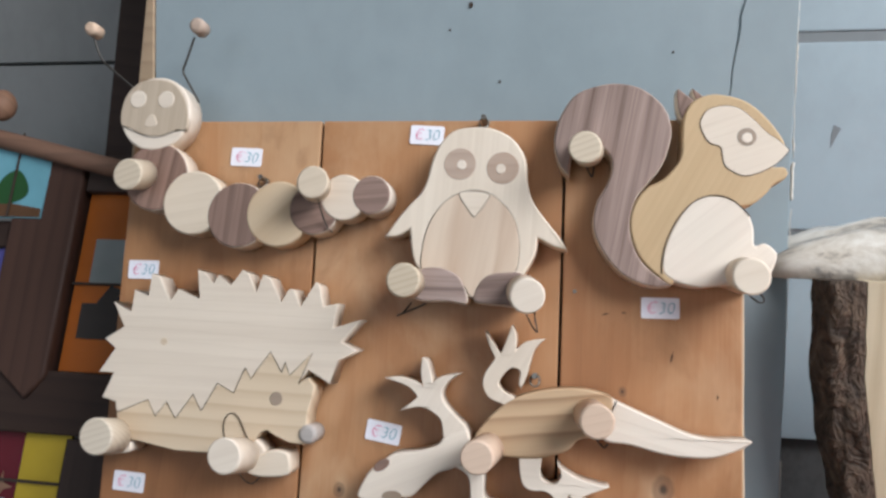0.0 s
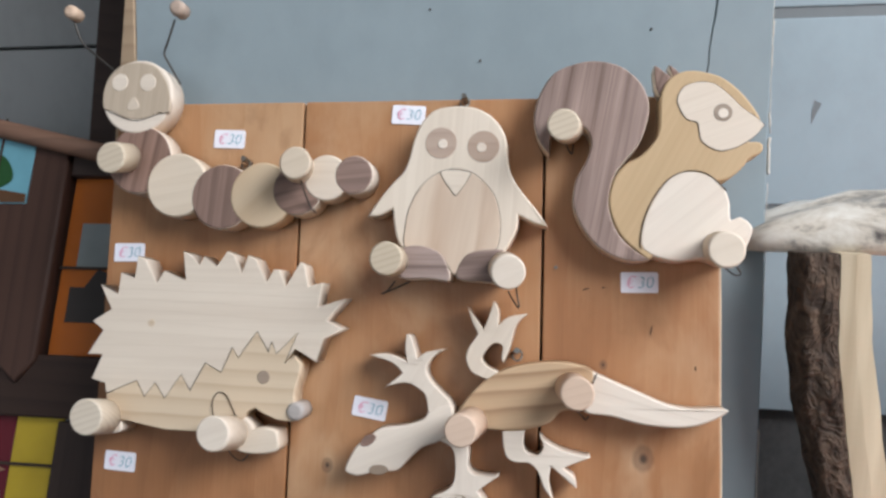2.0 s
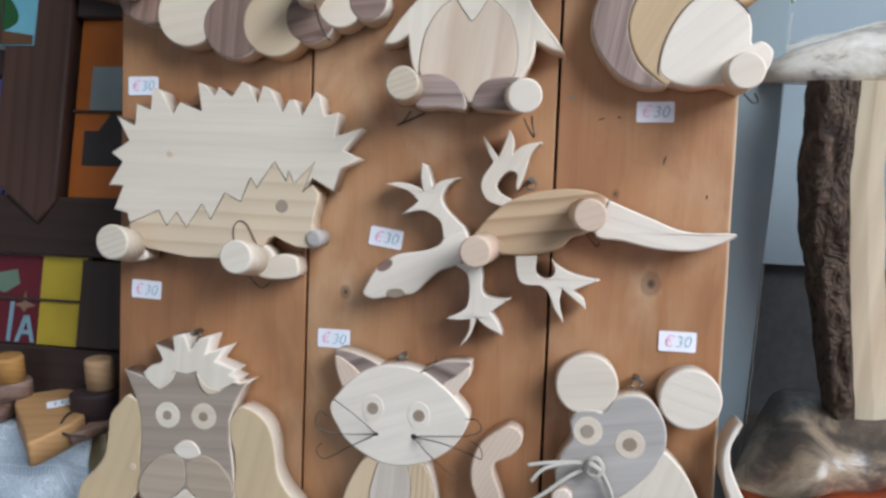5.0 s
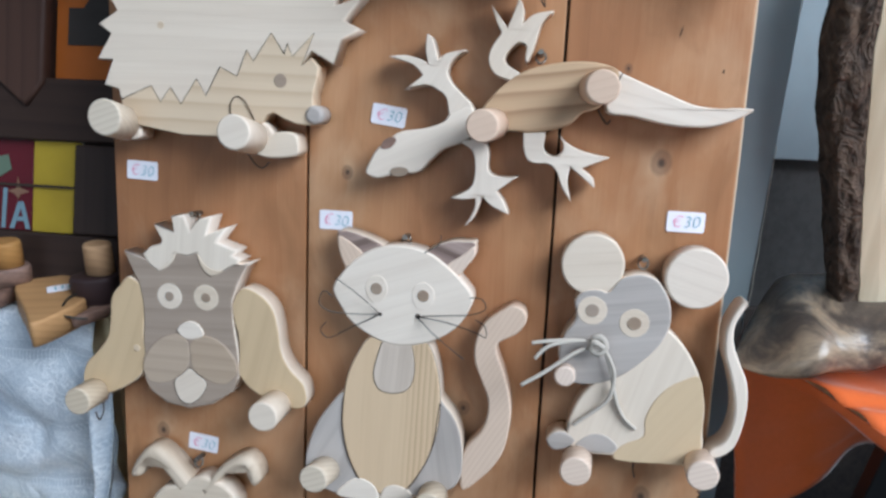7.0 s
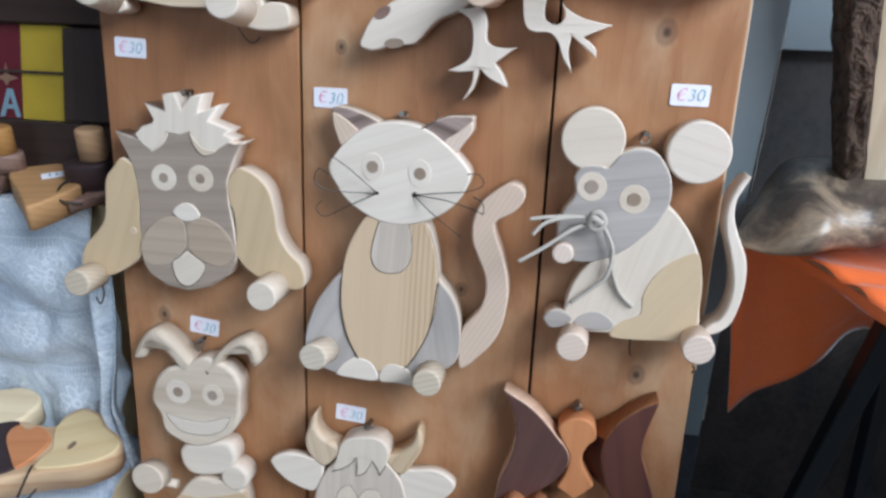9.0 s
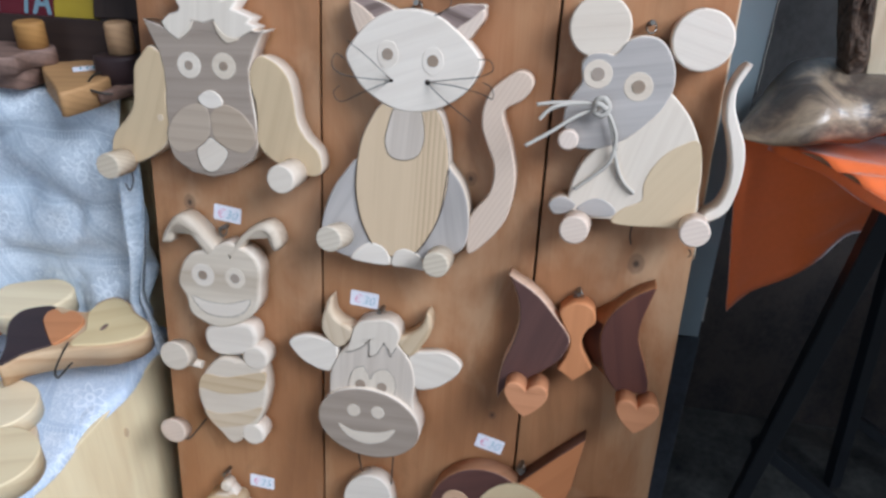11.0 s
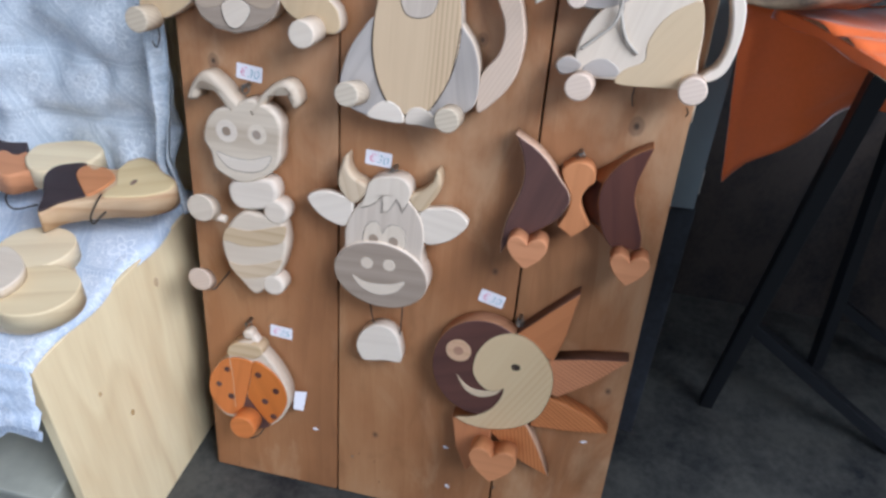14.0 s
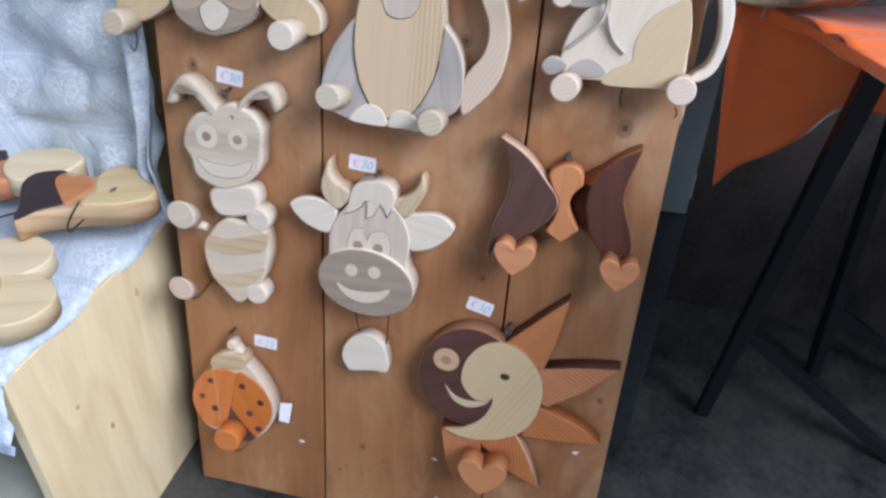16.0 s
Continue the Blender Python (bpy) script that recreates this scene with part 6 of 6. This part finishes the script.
for q, tl, pr in (((0.144, 1.441), 2, "30"), ((0.355, 1.467), 3, "30"), ((0.606, 1.286), -1, "30"), ((0.028, 1.307), -1, "30"), ((0.035, 1.069), 2, "30"), ((0.324, 1.143), 8, "30"),
                  ((0.267, 1.026), 0, "30"), ((0.641, 1.048), 0, "30"), ((0.104, 0.741), 6, "30"), ((0.291, 0.645), 4, "30"), ((0.470, 0.455), 13, "30"), ((0.136, 0.324), 3, "25")):
    tag(q, tl, pr)
scrap = tagged(part("paper_scrap", slab(jag([(-9, -15), (8, -20), (11, 20), (-9, 22)]), 0.001, 0.0006, 0.0002), PAPER, m=BOARD @ pose(0.169, -0.012, 0.198, 0, 5, 25)), "small torn white paper scrap behind the ladybird", "paper")
for q, g in (((0.192, 0.135), 20), ((0.639, 0.226), 5), ((0.431, 0.071), 60), ((0.422, 0.156), 30)):
    tagged(part("paper_bit", slab(jag([(-5, -1), (1, -3), (6, 2), (0, 3)]), 0.0012, 0.001, 0.0002), PAPER, m=BOARD @ pose(q[0], 0, q[1], 0, g, 0)), "tiny white paper remnant stuck on the board", "paper", "paper remnants")


# ---- loose wooden pieces lying on the lace ----
def lying(name, at, label, category, group=""):
    return thing(name, pose(at[0], at[1], at[2]), label, category, group)


def flat(ob, name, outline, mat, z0, thick, grain=0, label="", bevel=0.002, tip=(0, 0)):
    """A board lying on its back: the outline in the plane, its upper face at z0 + thick; tip: its slope along x and y."""
    bm = slab(outline, z0 + thick, thick, bevel)
    for q in bm.verts:
        x, y, z = q.co.x, q.co.z, -q.co.y
        q.co = Vector((x, y, z + tip[0] * x + tip[1] * y))
    turn = Matrix.Rotation(radians(grain), 4, "Z")
    bm.transform(turn.inverted())
    me = finish(bm, name)
    me.materials.append(mat)
    p = new(name, me)
    p.parent = ob
    p.matrix_basis = turn
    return tagged(p, label)


at = (-0.125, -0.078, 0.495)
o = lying("round_ear_plaque", (at[0], at[1], 0.472), "pale plaque of two thick round discs lying on the lace", "plaque")
flat(o, "disc", oval(-40, 15, 54, 50), FRESH_PINE, 0.012, 0.026, 20, tip=(0, 0.0))
flat(o, "disc", oval(29, -74, 57, 52), FRESH_PINE, 0.0165, 0.029, 20, label="pale thick disc")
flat(o, "snout", curve([(-43, -72), (-60, -32), (-49, -19), (-18, -33), (6, -58), (10, -87), (-2, -102)]), MAPLE, 0.046, 0.014, 0, "small pinkish disc with dark rim")
flat(o, "backing", curve([(-30, -101), (16, -116), (51, -99), (59, -53), (6, 22), (-74, 43), (-110, 18)]), BAND_PINE, 0.0005, 0.011)

at = (-0.118, 0.052, 0.550)
o = lying("butterfly_plaque", (at[0], at[1], 0.471), "thick plaque with dark wing, orange heart and pale knotty end", "plaque")
flat(o, "base", curve([(-53, -88), (-76, -46), (-109, 0), (-114, 31), (-76, 54), (-22, 52), (-20, 77), (-5, 97), (24, 90), (49, 68), (77, 53), (91, 36), (90, 12), (64, -14), (27, -27), (-14, -47), (-38, -65)], 4), BARKY, 0.045, 0.033, 10, "thick pale pine base with a barky edge", 0.004)
flat(o, "wing", curve([(-52, -86), (-72, -50), (-105, -4), (-110, 27), (-92, 44), (-70, 50), (-69, 28), (-59, 10), (-35, -14), (-15, -31), (-26, -45), (-40, -61)], 4), DARK_ROSE, 0.0775, 0.0035, 10, "dark rosewood wing")
flat(o, "heart", curve([(-63, 14), (-70, 33), (-63, 43), (-46, 35), (-39, 45), (-18, 38), (-2, 20), (-3, -11), (-13, -32), (-35, -14)], 4), CHERRY, 0.0775, 0.0045, 10, "orange cherry heart")
flat(o, "end_piece", curve([(8, 9), (-13, 44), (-13, 71), (1, 89), (27, 82), (51, 61), (79, 46), (91, 32), (89, 11), (63, -11), (26, -24), (8, -26), (6, -5)], 4), FRESH_PINE, 0.0775, 0.003, 35, "pale pine rounded end")
flat(o, "knot", oval(31, 19, 4, 8, 12), WALNUT, 0.0803, 0.0006, 0, "dark knot", 0.0002)
for q in ((-81, 27), (18, 68)):
    flat(o, "peg", oval(q[0], q[1], 14, n=24), ENDGRAIN, 0.0005, 0.044, 0, "round wooden peg")
part("hook_wire", tube(bend([(0.007, -0.026, 0.082), (0.014, -0.050, 0.080), (0.024, -0.077, 0.077), (0.034, -0.086, 0.074), (0.033, -0.070, 0.074), (0.032, -0.055, 0.074)], 5), 0.0014, 6), WIRE, o, "bent dark wire")

at = (-0.260, 0.138, 0.540)
o = lying("pale_plaque", (at[0], at[1], 0.471), "pale rounded wooden plaque lying behind the others", "plaque")
flat(o, "board", curve([(-41, -38), (-51, 3), (-27, 25), (14, 42), (47, 33), (64, 14), (65, -9), (61, -26), (33, -57), (-3, -68)]), FRESH_PINE, 0.040, 0.034, 10, bevel=0.004)
for q in ((-6, -31), (34, 5)):
    flat(o, "peg", oval(q[0], q[1], 14, n=24), ENDGRAIN, 0.0005, 0.039, 0, "round wooden peg")
at = (-0.366, 0.141, 0.500)
o = lying("heart_plaque", (at[0], at[1], 0.471), "orange heart on a dark wooden plaque lying on the lace", "plaque")
flat(o, "backing", curve([(-4, -85), (-61, 18), (-63, 74), (-15, 50), (34, 1), (42, -43), (20, -78)]), DARK_ROSE, 0.030, 0.034, 0, "dark rosewood part")
flat(o, "heart", curve([(14, -70), (-2, -32), (7, -17), (34, -25), (45, -12), (77, -28), (95, -57), (80, -76), (61, -89)]), CHERRY, 0.032, 0.035, 0, "orange cherry heart", 0.004)
for q in ((-5, -11), (29, -13)):
    flat(o, "peg", oval(q[0], q[1], 13, n=24), ENDGRAIN, 0.0005, 0.029, 0, "round wooden peg")
part("hook_wire", tube(bend([(0.053, -0.046, 0.029), (0.047, -0.072, 0.029), (0.065, -0.102, 0.029), (0.088, -0.112, 0.024), (0.125, -0.104, 0.034)], 5), 0.0014, 6), WIRE, o, "bent dark wire")

# on the upper shelf
SHELF = 0.858
at = (-0.083, 0.146, 0.885)
o = lying("arrow_plaque", (at[0], at[1], SHELF), "honey-coloured arrow-shaped wooden plaque on the upper shelf", "plaque")
flat(o, "board", curve([(-102, 46), (-101, 68), (-76, 88), (-40, 108), (-12, 106), (2, 72), (14, 22), (12, -10), (4, -44), (-4, -52), (-18, -38), (-48, -8), (-78, 20)], 4), wood("honey_pine", (0.54, 0.305, 0.13), (0.28, 0.135, 0.05), 110, 0.35, stain=0.6), -0.005, 0.031, 20, bevel=0.003)
# walnut piece added beside the board; its brown paints the shaded side
flat(o, "dark_side", curve([(20, 96), (6, 70), (18, 22), (17, -8), (34, 20), (44, 60)], 3), bpy.data.materials["walnut"], 0.001, 0.014, 20, "added brown piece for the plaque's shaded side")
o2 = thing("price_tag", pose(at[0] - 0.032, at[1] + 0.049, SHELF + 0.0280, -86, 0, 40), "small white price tag lying on the honey-coloured plaque", "price tag")
part("card", box(-0.02, 0.02, -0.0003, 0.0003, -0.009, 0.009), PAPER, o2)
for k in range(3):
    part("ink_bar", box(-0.011 + 0.008 * k, -0.009 + 0.008 * k, -0.0008, -0.0004, -0.004, 0.004), TEAL_INK, o2)
o = lying("peg_plaque", (-0.088, 0.185, SHELF), "brown wooden peg on an added dark block on the upper shelf", "plaque")
# dark block added to raise the peg, where its foot fades into shade
flat(o, "board", curve([(-6, -6), (-4, 22), (10, 36), (32, 37), (46, 24), (44, 0), (20, -12)]), DARK_ROSE, 0.0, 0.050, 0, bevel=0.004)
flat(o, "peg", oval(24, 17, 18, 16, 28), bpy.data.materials["honey_pine"], 0.0505, 0.040, 0, "thick honey-brown peg", 0.004)
at = (-0.199, 0.184, 0.870)
o = lying("dark_plaque", (at[0], at[1], SHELF), "dark walnut plaque with a honey-coloured peg on the upper shelf", "plaque")
flat(o, "board", curve([(-56, -32), (-99, 20), (-60, 42), (-10, 44), (16, 40), (24, 20), (6, -4), (8, -32), (-20, -44)], 4), WALNUT, 0.026, 0.022, 10, bevel=0.003)
flat(o, "foot", jag([(-60, -20), (-60, 30), (8, 30), (0, -20)]), WALNUT, 0.0, 0.0256, 10)
flat(o, "peg", oval(-2, 22, 20, 18, 28), bpy.data.materials["honey_pine"], 0.0482, 0.0345, 0, "thick honey-coloured peg", 0.004)
part("hook_wire", tube(bend([(0.13, 0.02, 0.025), (0.115, -0.02, 0.03), (0.125, -0.05, 0.02), (0.15, -0.04, 0.012)], 5), 0.0016, 6), WIRE, o, "bent dark wire")
